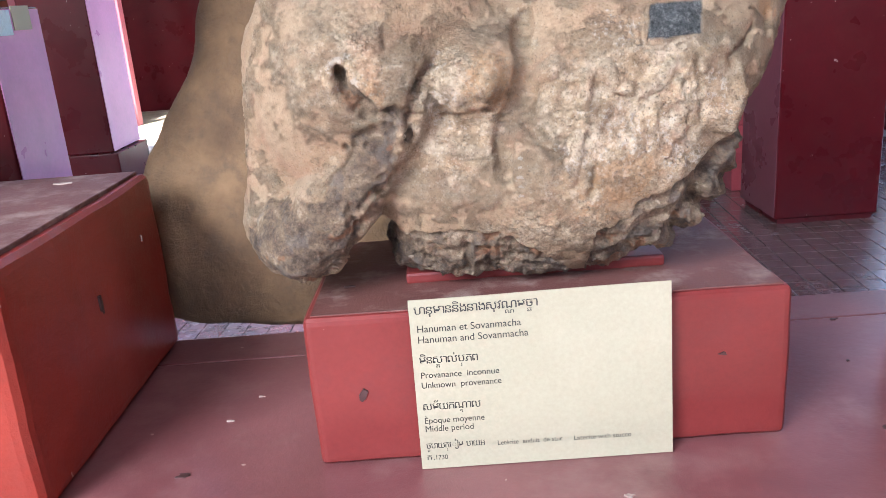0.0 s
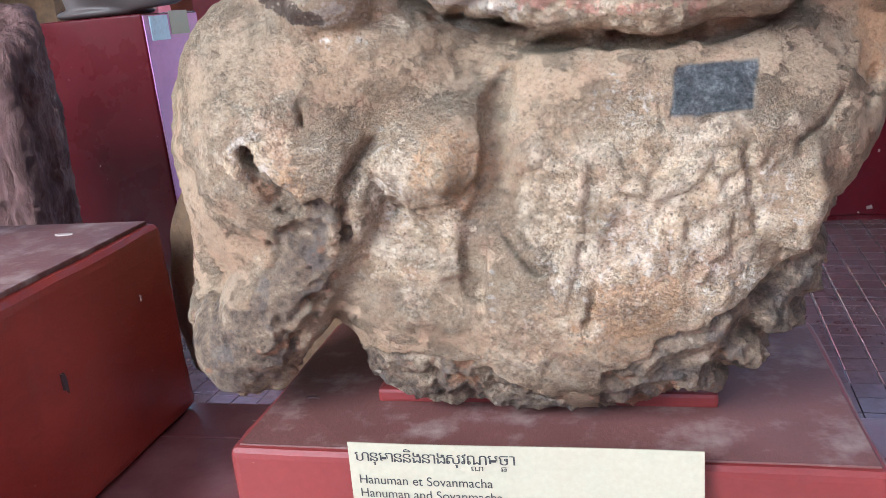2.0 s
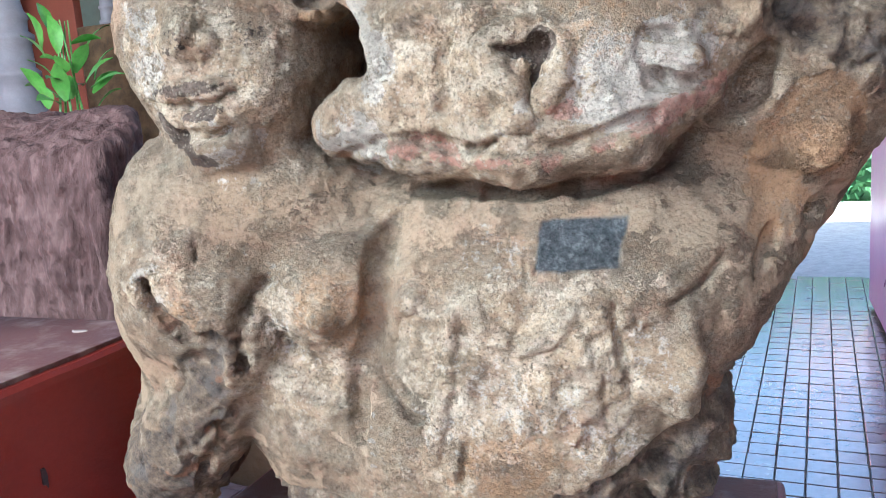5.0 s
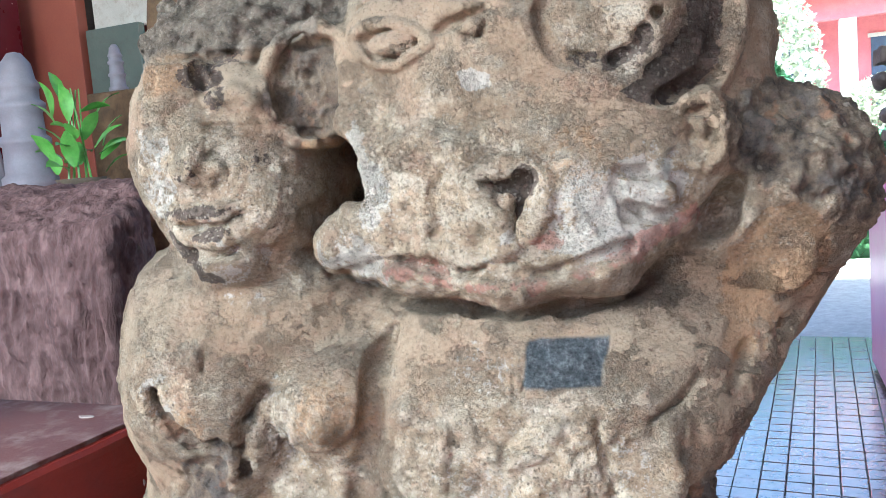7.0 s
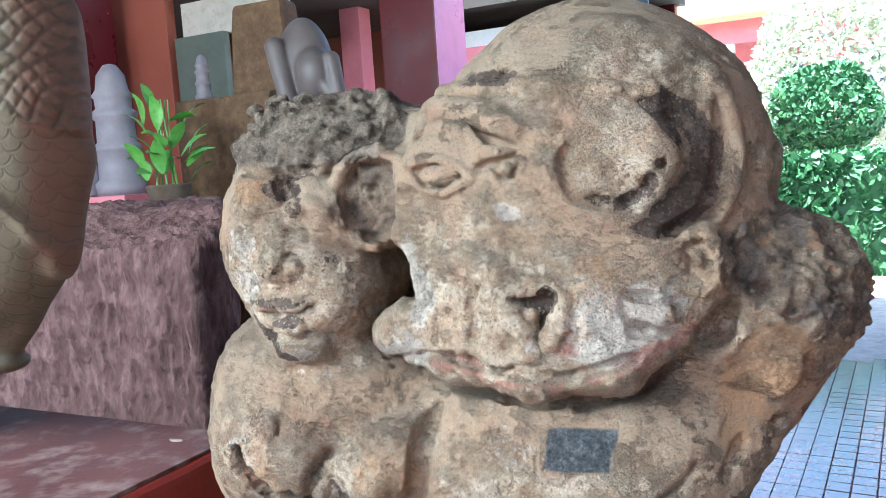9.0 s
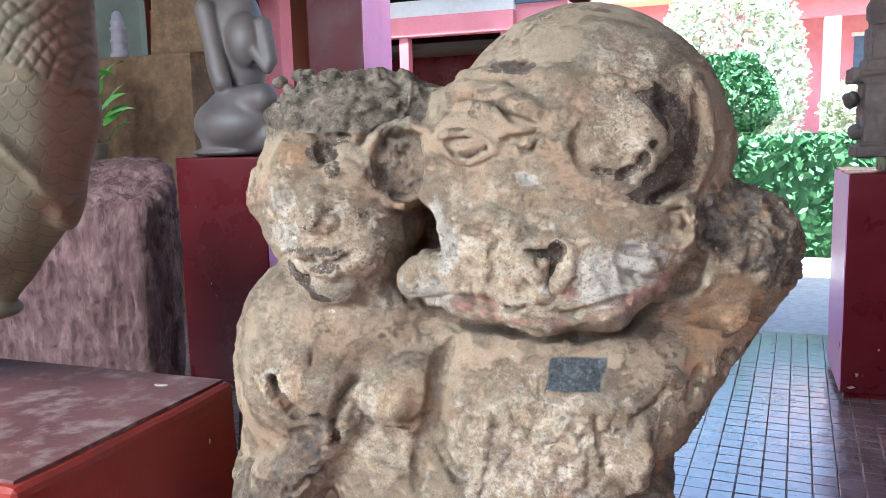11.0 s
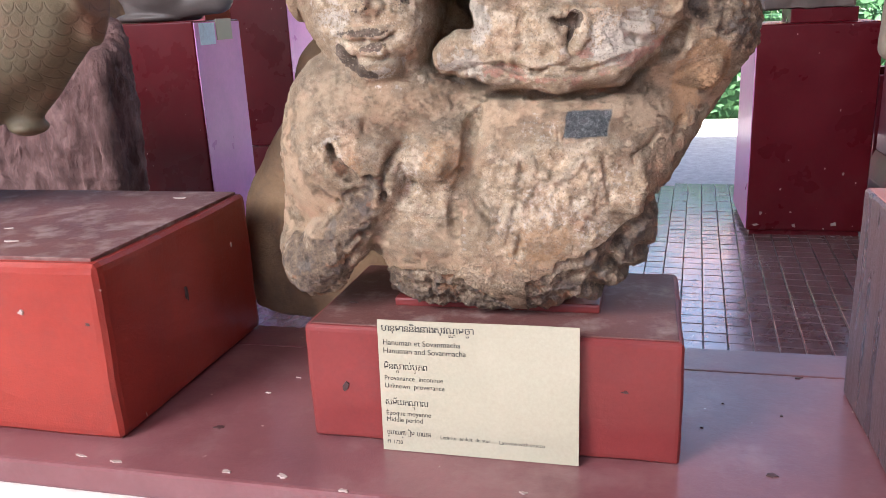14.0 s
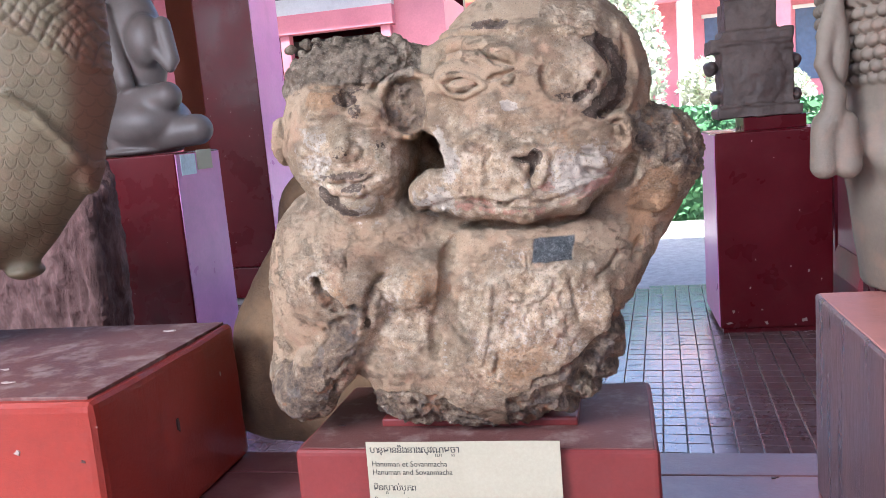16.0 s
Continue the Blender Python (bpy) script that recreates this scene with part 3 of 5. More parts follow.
for i in range(46):
    a = i * 2.39996
    rr = 0.30 + 0.70 * (i / 46) ** 0.5
    cx, cz = 0.130 + 0.122 * rr * math.cos(a), 1.540 + 0.040 * math.sin(a) * rr
    if 0.01 < cx < 0.23 and cz > 1.50 and S.front(cx, cz) < 90:
        S.ball((cx, S.front(cx, cz) + 0.003, cz), (0.0085, 0.007, 0.008), 0.005)
for i in range(9):
    S.ball((0.02 + 0.023 * i, 1.12 + 0.01 * math.sin(i * 2.1), 1.573 + 0.010 * math.sin(i * 0.8)), (0.009, 0.011, 0.006), 0.008)
# great head with its long muzzle
S.ball((0.421, 1.16, 1.465), (0.176, 0.165, 0.186), 0.02)
S.ball((0.390, 1.090, 1.475), (0.148, 0.098, 0.105), 0.03)
S.ball((0.450, 1.09, 1.375), (0.110, 0.098, 0.085), 0.03)
S.ball((0.350, 1.060, 1.390), (0.078, 0.072, 0.055), 0.025, -18)
S.ball((0.390, 1.040, 1.350), (0.105, 0.058, 0.052), 0.025)
S.rod((0.272, 1.030, 1.432), (0.305, 1.015, 1.365), 0.020, 0.022, 0.012)
S.rod((0.250, 1.035, 1.328), (0.322, 1.020, 1.312), 0.026, 0.024, 0.010)
S.rod((0.322, 1.020, 1.312), (0.400, 1.010, 1.306), 0.024, 0.025, 0.018)
S.rod((0.400, 1.010, 1.306), (0.470, 1.018, 1.316), 0.025, 0.026, 0.02)
S.rod((0.470, 1.018, 1.316), (0.545, 1.085, 1.375), 0.026, 0.028, 0.02)
S.ball((0.300, 1.030, 1.345), (0.050, 0.040, 0.028), 0.012, -10)
S.ball((0.200, 1.25, 1.37), (0.08, 0.06, 0.10), 0.02)
S.ball((0.256, 1.08, 1.391), (0.042, 0.26, 0.021), 0.004, -36, cut=True)
S.ball((0.240, 1.02, 1.408), (0.018, 0.16, 0.014), 0.004, -30, cut=True)
S.ball((0.221, 1.01, 1.357), (0.012, 0.06, 0.012), 0.005, cut=True)
S.stroke(((0.304, 1.275), (0.330, 1.277), (0.368, 1.272), (0.433, 1.272)), 0.006, 0.003, 0.004, True)
S.stroke(((0.368, 1.270), (0.433, 1.271), (0.485, 1.285), (0.535, 1.322)), 0.009, 0.003, 0.006, True)
S.ball((0.325, S.front(0.325, 1.272), 1.271), (0.034, 0.022, 0.007), 0.004, -6, cut=True)
S.stroke(((0.222, 1.300), (0.240, 1.302), (0.263, 1.308), (0.304, 1.317), (0.329, 1.320), (0.352, 1.313)), 0.0045, -0.0005, 0.003, True)
S.stroke(((0.315, 1.318), (0.36, 1.308), (0.43, 1.304), (0.50, 1.322)), 0.0028, 0.0, 0.006, True)
S.stroke(((0.388, 1.378), (0.406, 1.384), (0.428, 1.388), (0.440, 1.374), (0.436, 1.352), (0.424, 1.332)), 0.0060, 0.0005, 0.005)
S.stroke(((0.384, 1.374), (0.398, 1.352), (0.408, 1.332), (0.402, 1.318)), 0.0060, 0.0005, 0.005)
S.ball((0.404, S.front(0.404, 1.372), 1.373), (0.016, 0.009, 0.006), 0.002, -6, cut=True)
S.ball((0.423, S.front(0.423, 1.366), 1.368), (0.010, 0.013, 0.012), 0.002, cut=True)
S.ball((0.418, S.front(0.418, 1.350), 1.350), (0.0075, 0.013, 0.016), 0.002, -14, cut=True)
S.stroke(((0.359, 1.382), (0.353, 1.363), (0.359, 1.349), (0.346, 1.333)), 0.0045, 0.0, 0.004, True)
S.stroke(((0.367, 1.308), (0.402, 1.314), (0.417, 1.317)), 0.0030, 0.0, 0.003, True)
S.stroke(((0.320, 1.400), (0.352, 1.408), (0.385, 1.394)), 0.006, 0.003, 0.012)
# the flat round ear between the two heads
S.ball((0.238, 1.056, 1.464), (0.058, 0.030, 0.051), 0.012)
S.ring((0.236, 1.026, 1.465), 0.050, 0.047, 0.0070, 0.005)
S.ball((0.240, 1.022, 1.464), (0.046, 0.012, 0.041), 0.005, cut=True)
S.ball((0.278, 1.045, 1.462), (0.026, 0.03, 0.050), 0.012)
S.ball((0.262, 1.03, 1.408), (0.026, 0.08, 0.015), 0.004, -30, cut=True)
# eyes, brows and the band across the forehead
S.ball((0.326, S.front(0.326, 1.495) + 0.006, 1.496), (0.046, 0.018, 0.030), 0.008)
S.stroke(((0.289, 1.494), (0.307, 1.501), (0.327, 1.500), (0.344, 1.494), (0.360, 1.481), (0.343, 1.474), (0.326, 1.468), (0.309, 1.472), (0.297, 1.482), (0.289, 1.494)), 0.0036, -0.0008, 0.003)
S.stroke(((0.301, 1.490), (0.325, 1.493), (0.345, 1.484), (0.326, 1.476), (0.308, 1.479), (0.301, 1.490)), 0.0035, 0.0, 0.002, True)
S.ball((0.326, S.front(0.326, 1.485) + 0.001, 1.485), (0.020, 0.007, 0.009), 0.003)
S.stroke(((0.279, 1.502), (0.289, 1.519), (0.306, 1.527), (0.330, 1.527), (0.352, 1.522), (0.366, 1.511), (0.376, 1.503), (0.402, 1.498)), 0.0060, -0.0015, 0.004)
S.stroke(((0.284, 1.516), (0.303, 1.535), (0.330, 1.536), (0.356, 1.530), (0.374, 1.514), (0.402, 1.507)), 0.0040, 0.0, 0.004, True)
S.stroke(((0.284, 1.548), (0.323, 1.546), (0.355, 1.539), (0.385, 1.528), (0.410, 1.518)), 0.008, 0.001, 0.008)
S.ball((0.366, S.front(0.366, 1.499) + 0.002, 1.499), (0.012, 0.007, 0.010), 0.004)
S.stroke(((0.366, 1.489), (0.388, 1.494), (0.405, 1.496)), 0.0035, 0.0, 0.003, True)
S.ball((0.396, S.front(0.396, 1.487) + 0.002, 1.487), (0.010, 0.009, 0.006), 0.003)
S.stroke(((0.387, 1.481), (0.400, 1.481), (0.406, 1.490)), 0.0030, 0.0, 0.002, True)
S.stroke(((0.450, 1.503), (0.443, 1.491), (0.445, 1.478), (0.450, 1.466), (0.458, 1.457), (0.474, 1.453)), 0.0050, 0.0005, 0.004, True)
S.ball((0.500, S.front(0.500, 1.490) + 0.012, 1.490), (0.036, 0.018, 0.037), 0.010)
S.stroke(((0.523, 1.525), (0.535, 1.515), (0.539, 1.500), (0.536, 1.479), (0.528, 1.462)), 0.0045, 0.0005, 0.003, True)
S.ball((0.521, S.front(0.521, 1.483), 1.483), (0.005, 0.010, 0.0045), 0.002, cut=True)
S.ball((0.511, S.front(0.511, 1.468), 1.468), (0.007, 0.004, 0.009), 0.003, -30, cut=True)
S.ball((0.498, S.front(0.498, 1.457), 1.457), (0.014, 0.004, 0.005), 0.003, 18, cut=True)
S.stroke(((0.545, 1.560), (0.560, 1.535), (0.570, 1.505), (0.571, 1.475), (0.564, 1.450), (0.556, 1.431)), 0.005, 0.0025, 0.008)
S.stroke(((0.555, 1.535), (0.561, 1.505), (0.559, 1.470), (0.548, 1.440), (0.526, 1.427)), 0.0038, 0.0, 0.006, True)
S.stroke(((0.285, 1.566), (0.330, 1.563), (0.404, 1.557), (0.462, 1.550), (0.520, 1.540)), 0.005, 0.0005, 0.006)
S.ball((0.366, S.front(0.366, 1.570) + 0.002, 1.570), (0.030, 0.006, 0.008), 0.003, -6, cut=True)
# small ear at the cheek, with the lobe
S.ball((0.549, S.front(0.549, 1.400) + 0.004, 1.400), (0.023, 0.022, 0.032), 0.006, 8)
S.stroke(((0.533, 1.420), (0.549, 1.424), (0.562, 1.412), (0.562, 1.388), (0.549, 1.372), (0.538, 1.378)), 0.0045, -0.001, 0.003)
S.stroke(((0.537, 1.412), (0.549, 1.414), (0.554, 1.402), (0.547, 1.389), (0.539, 1.393), (0.538, 1.404)), 0.0035, 0.0, 0.002, True)
S.stroke(((0.520, 1.424), (0.536, 1.434), (0.560, 1.440)), 0.006, 0.0, 0.004, True)
S.ball((0.508, S.front(0.508, 1.359) + 0.007, 1.358), (0.020, 0.014, 0.013), 0.008, -14)
S.stroke(((0.490, 1.375), (0.514, 1.372)), 0.0035, 0.0, 0.003, True)
S.stroke(((0.494, 1.345), (0.512, 1.342), (0.530, 1.341)), 0.0050, 0.0, 0.003, True)
S.stroke(((0.488, 1.368), (0.492, 1.352), (0.504, 1.344)), 0.0030, 0.0, 0.003, True)
S.ball((0.556, S.front(0.556, 1.340) + 0.004, 1.340), (0.016, 0.030, 0.030), 0.008, -30, cut=True)
# grooves between the chests and folds on the belly
S.stroke(((0.282, 1.250), (0.273, 1.228), (0.276, 1.190), (0.268, 1.156), (0.247, 1.120), (0.250, 1.070)), 0.007, 0.001, 0.010, True)
S.stroke(((0.171, 1.205), (0.152, 1.182), (0.147, 1.160)), 0.007, 0.001, 0.006, True)
S.stroke(((0.287, 1.177), (0.279, 1.134), (0.309, 1.096)), 0.005, 0.001, 0.008, True)
S.stroke(((0.464, 1.192), (0.467, 1.157), (0.473, 1.122)), 0.0030, 0.0, 0.002, True)
S.ball((0.492, S.front(0.492, 1.147) + 0.006, 1.147), (0.026, 0.010, 0.040), 0.006, 4)
S.stroke(((0.314, 1.197), (0.290, 1.180), (0.282, 1.160), (0.281, 1.135), (0.293, 1.112), (0.318, 1.106)), 0.0060, 0.001, 0.005)
S.stroke(((0.362, 1.190), (0.374, 1.170), (0.398, 1.161), (0.423, 1.173), (0.439, 1.191)), 0.0055, 0.001, 0.005)
S.stroke(((0.441, 1.172), (0.444, 1.138), (0.441, 1.102)), 0.0050, 0.001, 0.005)
S.stroke(((0.343, 1.182), (0.338, 1.144), (0.330, 1.109), (0.320, 1.062)), 0.0050, 0.001, 0.005)
S.stroke(((0.349, 1.078), (0.341, 1.044)), 0.0035, 0.0, 0.002, True)
S.stroke(((0.510, 1.187), (0.517, 1.142), (0.504, 1.106)), 0.0050, 0.001, 0.006)
S.stroke(((0.500, 1.190), (0.524, 1.204), (0.536, 1.222)), 0.0035, 0.0, 0.003, True)
for cx in (0.396, 0.403, 0.410):
    S.stroke(((cx - 0.001, 1.236), (cx, 1.210)), 0.0014, 0.0, 0.0015, True)
S.stroke(((0.179, 1.146), (0.217, 1.150), (0.247, 1.154), (0.264, 1.176)), 0.0035, 0.0, 0.004, True)
S.stroke(((0.186, 1.098), (0.214, 1.090), (0.240, 1.094)), 0.0040, 0.001, 0.005)
S.stroke(((0.555, 1.205), (0.572, 1.235)), 0.004, 0.0, 0.005, True)
S.stroke(((0.595, 1.240), (0.618, 1.258)), 0.005, 0.0, 0.005, True)
S.stroke(((0.180, 1.050), (0.240, 1.045)), 0.006, 0.003, 0.006)
S.ball((0.597, S.front(0.597, 1.305) + 0.004, 1.305), (0.024, 0.010, 0.034), 0.006, -10)
# the opened breast
S.ring((0.078, S.front(0.078, 1.205) + 0.002, 1.205), 0.013, 0.016, 0.005, 0.004)
S.ball((0.079, S.front(0.079, 1.204) - 0.002, 1.204), (0.008, 0.022, 0.012), 0.003, 15, cut=True)
S.rod((0.078, S.front(0.078, 1.186) + 0.001, 1.188), (0.108, S.front(0.108, 1.158) + 0.001, 1.158), 0.0095, 0.0080, 0.003, True)
S.rod((0.125, S.front(0.125, 1.238) + 0.001, 1.246), (0.125, S.front(0.125, 1.238) + 0.001, 1.230), 0.0045, 0.0045, 0.002, True)
S.stroke(((0.146, 1.181), (0.152, 1.186), (0.164, 1.196)), 0.0050, 0.0, 0.003, True)
S.stroke(((0.146, 1.160), (0.148, 1.144), (0.138, 1.122)), 0.0060, 0.002, 0.004, True)
S.stroke(((0.126, 1.092), (0.102, 1.060), (0.082, 1.036), (0.060, 0.996)), 0.0050, 0.002, 0.004, True)
# flat foot and the broken flank
S.plane((0.3, 1.1, 0.934), (-0.02, 0, -1), 0.008)
S.plane((0.556, 1.1, 1.075), (0.86, -0.05, -0.50), 0.02)
S.plane((0.622, 1.1, 1.240), (0.80, 0, -0.60), 0.02)
S.plane((0.3, 1.335, 1.2), (0, 1, 0), 0.03)
for k, (bx, bz) in enumerate(((0.532, 1.100), (0.528, 1.070), (0.515, 1.038), (0.487, 1.006), (0.452, 0.982))):
    S.ball((bx - 0.022, 1.10, bz), (0.036, 0.07, 0.021), 0.016, -35)
S.ball((0.080, 1.06, 0.960), (0.032, 0.16, 0.068), 0.008, -22, cut=True)
pts, quads, nrm = S.surface()


def soft(d, w):
    return np.clip(0.5 - d / (2 * w), 0, 1)


def blob(c, r, turn=0.0):
    """Signed distance (about metres) to an oval mark on the front."""
    x, z = pts[:, 0] - c[0], pts[:, 2] - c[1]
    ct, st = math.cos(radians(turn)), math.sin(radians(turn))
    x, z = x * ct + z * st, -x * st + z * ct
    return (np.sqrt((x / r[0]) ** 2 + (z / r[1]) ** 2) - 1) * min(r)


def fbm(size, seed, octaves=4):
    return sum(vnoise(pts, size / 2 ** k, seed + k) * 0.55 ** k for k in range(octaves))


n1, n2, n3, n4 = vnoise(pts, 0.050, 1), vnoise(pts, 0.020, 2), vnoise(pts, 0.009, 3), vnoise(pts, 0.0055, 4)
edge = n1 * 0.006 + n2 * 0.007 + n3 * 0.004 + n4 * 0.002
X, Y, Z = pts.T
front = np.clip((1.17 - Y) / 0.04, 0, 1)
# bare laterite: foot, flank, stump, broken shoulder, the opened breast, the round ear, round the eye
left_foot = np.interp(X, (0.09, 0.24, 0.285, 0.32, 0.345), (1.006, 1.006, 0.986, 0.950, 0.92))
right_flank = np.interp(X, (0.345, 0.352, 0.391, 0.398, 0.467, 0.502, 0.545, 0.60), (0.93, 1.004, 1.016, 1.033, 1.064, 1.098, 1.143, 1.15))
lat = soft(Z - left_foot + edge * 0.6, 0.0015) * (X > 0.075) * (X < 0.345)
lat = np.maximum(lat, soft(Z - right_flank + edge * 0.6, 0.0015) * (X >= 0.340))
stump = np.minimum(blob((0.092, 1.098), (0.088, 0.027), 52), blob((0.000, 1.005), (0.085, 0.055), 20))
lat = np.maximum(lat, soft(stump + edge, 0.002) * (Y < 1.13))
lat = np.maximum(lat, soft(np.minimum(blob((0.625, 1.395), (0.060, 0.050)), blob((0.66, 1.36), (0.025, 0.05))) + edge, 0.002))
lat = np.maximum(lat, 0.9 * soft(np.minimum(blob((0.093, 1.172), (0.026, 0.011), -45), blob((0.079, 1.203), (0.008, 0.011))) + edge * 0.4, 0.002) * front)
lat = np.maximum(lat, 0.85 * soft(blob((0.230, 1.466), (0.034, 0.042)) + edge * 0.4, 0.002) * front)
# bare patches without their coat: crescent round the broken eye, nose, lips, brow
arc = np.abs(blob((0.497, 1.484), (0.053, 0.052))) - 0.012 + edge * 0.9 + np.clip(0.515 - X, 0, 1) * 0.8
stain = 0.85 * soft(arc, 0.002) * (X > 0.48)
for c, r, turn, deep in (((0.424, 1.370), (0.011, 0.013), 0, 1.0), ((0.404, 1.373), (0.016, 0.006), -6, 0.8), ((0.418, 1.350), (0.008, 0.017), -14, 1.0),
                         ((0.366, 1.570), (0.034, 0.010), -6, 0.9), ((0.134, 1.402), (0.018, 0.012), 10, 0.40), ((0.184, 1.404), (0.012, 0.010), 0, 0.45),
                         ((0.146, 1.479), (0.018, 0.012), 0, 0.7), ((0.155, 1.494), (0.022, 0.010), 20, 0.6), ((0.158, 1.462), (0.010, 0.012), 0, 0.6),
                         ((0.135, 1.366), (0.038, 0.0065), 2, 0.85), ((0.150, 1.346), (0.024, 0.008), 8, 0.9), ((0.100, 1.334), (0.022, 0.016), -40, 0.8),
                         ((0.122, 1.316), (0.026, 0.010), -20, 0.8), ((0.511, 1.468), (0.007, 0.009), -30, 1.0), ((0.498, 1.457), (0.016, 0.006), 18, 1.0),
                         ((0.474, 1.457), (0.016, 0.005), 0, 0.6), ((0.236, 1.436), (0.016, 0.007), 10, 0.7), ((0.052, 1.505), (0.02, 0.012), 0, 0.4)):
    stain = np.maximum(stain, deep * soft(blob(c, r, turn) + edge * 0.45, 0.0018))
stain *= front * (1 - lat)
hairline = np.interp(X, (-0.05, 0.02, 0.09, 0.15, 0.25), (1.475, 1.495, 1.508, 1.500, 1.505))
hair = soft(hairline - Z + edge * 0.5, 0.003) * (X < 0.25) * (Y < 1.30)
# ochre ground, white stucco, pink paint and the slate grey patch
ochre = soft(blob((0.600, 1.305), (0.030, 0.038), -10) + edge * 0.3, 0.002)
ochre = np.maximum(ochre, 0.8 * soft(blob((0.566, 1.270), (0.026, 0.036)) + edge * 1.8, 0.006))
ochre = np.maximum(ochre, 0.75 * soft(blob((0.112, 1.486), (0.036, 0.020)) + edge * 0.4, 0.004))
ochre = np.maximum(ochre, 0.8 * soft(blob((0.240, 1.412), (0.020, 0.009)) + edge * 0.5, 0.003))
ochre = np.maximum(ochre, 0.42 * soft(blob((0.38, 1.035), (0.06, 0.030), 12) + edge * 2.2, 0.01))
ochre = np.maximum(ochre, 0.33 * soft(blob((0.245, 1.180), (0.045, 0.055)) + edge * 2.5, 0.012))
ochre = np.maximum(ochre, 0.45 * soft(blob((0.455, 1.385), (0.025, 0.025)) + edge * 1.5, 0.01))
white = 0.75 * soft(blob((0.485, 1.340), (0.052, 0.028), 30) + edge * 2.4, 0.008)
white = np.maximum(white, 0.95 * soft(blob((0.412, 1.335), (0.012, 0.034), -38) + edge * 1.0, 0.003))
white = np.maximum(white, 0.7 * soft(blob((0.265, 1.322), (0.040, 0.018), -8) + edge * 2, 0.006))
white = np.maximum(white, 0.7 * soft(blob((0.290, 1.385), (0.014, 0.040), 20) + edge * 1.5, 0.004))
for k, c in enumerate(((0.36, 1.14), (0.44, 1.13), (0.40, 1.095), (0.485, 1.15), (0.33, 1.09), (0.45, 1.075))):
    white = np.maximum(white, 0.40 * soft(blob(c, (0.030, 0.018), 40 * k) + edge * 2.6, 0.006))
white = np.maximum(white, 0.42 * soft(blob((0.180, 1.165), (0.025, 0.045)) + edge * 2.5, 0.008))
white = np.maximum(white, 0.36 * soft(blob((0.382, 1.228), (0.028, 0.018)) + edge * 0.9, 0.004))
white = np.maximum(white, 0.85 * soft(blob((0.396, 1.450), (0.016, 0.006), -8) + edge * 0.5, 0.002))
white = np.maximum(white, 0.6 * soft(blob((0.095, 1.395), (0.030, 0.06)) + edge * 3.0, 0.010))
white = np.maximum(white, 0.6 * soft(blob((0.160, 1.335), (0.03, 0.03)) + edge * 3.0, 0.010))
white = np.maximum(white, 0.6 * soft(np.abs(blob((0.080, 1.206), (0.014, 0.017))) - 0.005 + edge * 0.8, 0.004))
for k in range(5):
    white = np.maximum(white, soft(np.maximum(np.abs(X - 0.266) - 0.0030 + (Z - 1.054 - 0.0105 * k) * 0.8, np.abs(Z - 1.054 - 0.0105 * k) - 0.0016), 0.0012))
lip = np.interp(X, (0.28, 0.33, 0.376, 0.433, 0.493, 0.54), (1.316, 1.310, 1.296, 1.298, 1.312, 1.345))
pink = 0.7 * soft(np.abs(Z - lip) - 0.006 + edge * 1.3, 0.003) * (X > 0.30) * (X < 0.54)
slate = soft(np.maximum(np.abs(X - 0.441 - 0.10 * (Z - 1.235)) - 0.030, np.abs(Z - 1.234) - 0.0175) + edge * 0.25, 0.0010)
dust = np.clip(nrm[:, 2] * 1.5 - 0.15 + n1 * 0.5, 0, 1) * (1 - lat * 0.5)
ochre = np.maximum(ochre, 0.9 * soft(blob((0.376, 1.062), (0.034, 0.018), 6) + edge * 1.4, 0.005))
ochre = np.maximum(ochre, 0.55 * soft(blob((0.236, 1.186), (0.034, 0.036)) + edge * 1.6, 0.010))
ochre = np.maximum(ochre, 0.6 * soft(blob((0.110, 1.186), (0.012, 0.024), 8) + edge * 0.5, 0.004))
ochre = np.maximum(ochre, 0.9 * soft(blob((0.236, 1.434), (0.014, 0.006), 8) + edge * 0.4, 0.003))
pink = np.maximum(pink, 0.8 * soft(np.minimum(blob((0.327, 1.314), (0.014, 0.010)), blob((0.433, 1.331), (0.014, 0.010))) + edge * 0.8, 0.004))
white = np.maximum(white, 0.9 * soft(blob((0.284, 1.412), (0.009, 0.030), 22) + edge * 0.8, 0.003))
white = np.maximum(white, 0.6 * soft(blob((0.455, 1.345), (0.034, 0.028), 20) + edge * 2.2, 0.010))
# where the gritty crust shows through the smoother taupe skin
torn = fbm(0.045, 60, 4)
crust = 0
for c, r in (((0.40, 1.135), (0.125, 0.085)), ((0.37, 1.35), (0.15, 0.065)), ((0.13, 1.375), (0.085, 0.065)), ((0.19, 1.14), (0.060, 0.080)), ((0.497, 1.485), (0.042, 0.044)),
             ((0.49, 1.565), (0.075, 0.035)), ((0.09, 1.20), (0.05, 0.05)), ((0.58, 1.34), (0.05, 0.03)), ((0.33, 1.42), (0.06, 0.03)), ((0.32, 1.04), (0.05, 0.04))):
    crust = np.maximum(crust, soft(blob(c, r) + torn * 0.040, 0.030))
cap = np.clip((Z - 1.562) * 60, 0, 1) * (X < 0.44) + np.clip((X - 0.558) * 80, 0, 1) * (Z > 1.42)
crust = np.clip(crust * 0.62 * (1 - np.clip(cap, 0, 1)) + 0.22 + 0.35 * torn + 0.12 * n2 + 0.10 * n3, 0, 1) * (1 - lat)
for m in (ochre, white, pink, slate):
    m *= front * (1 - lat)
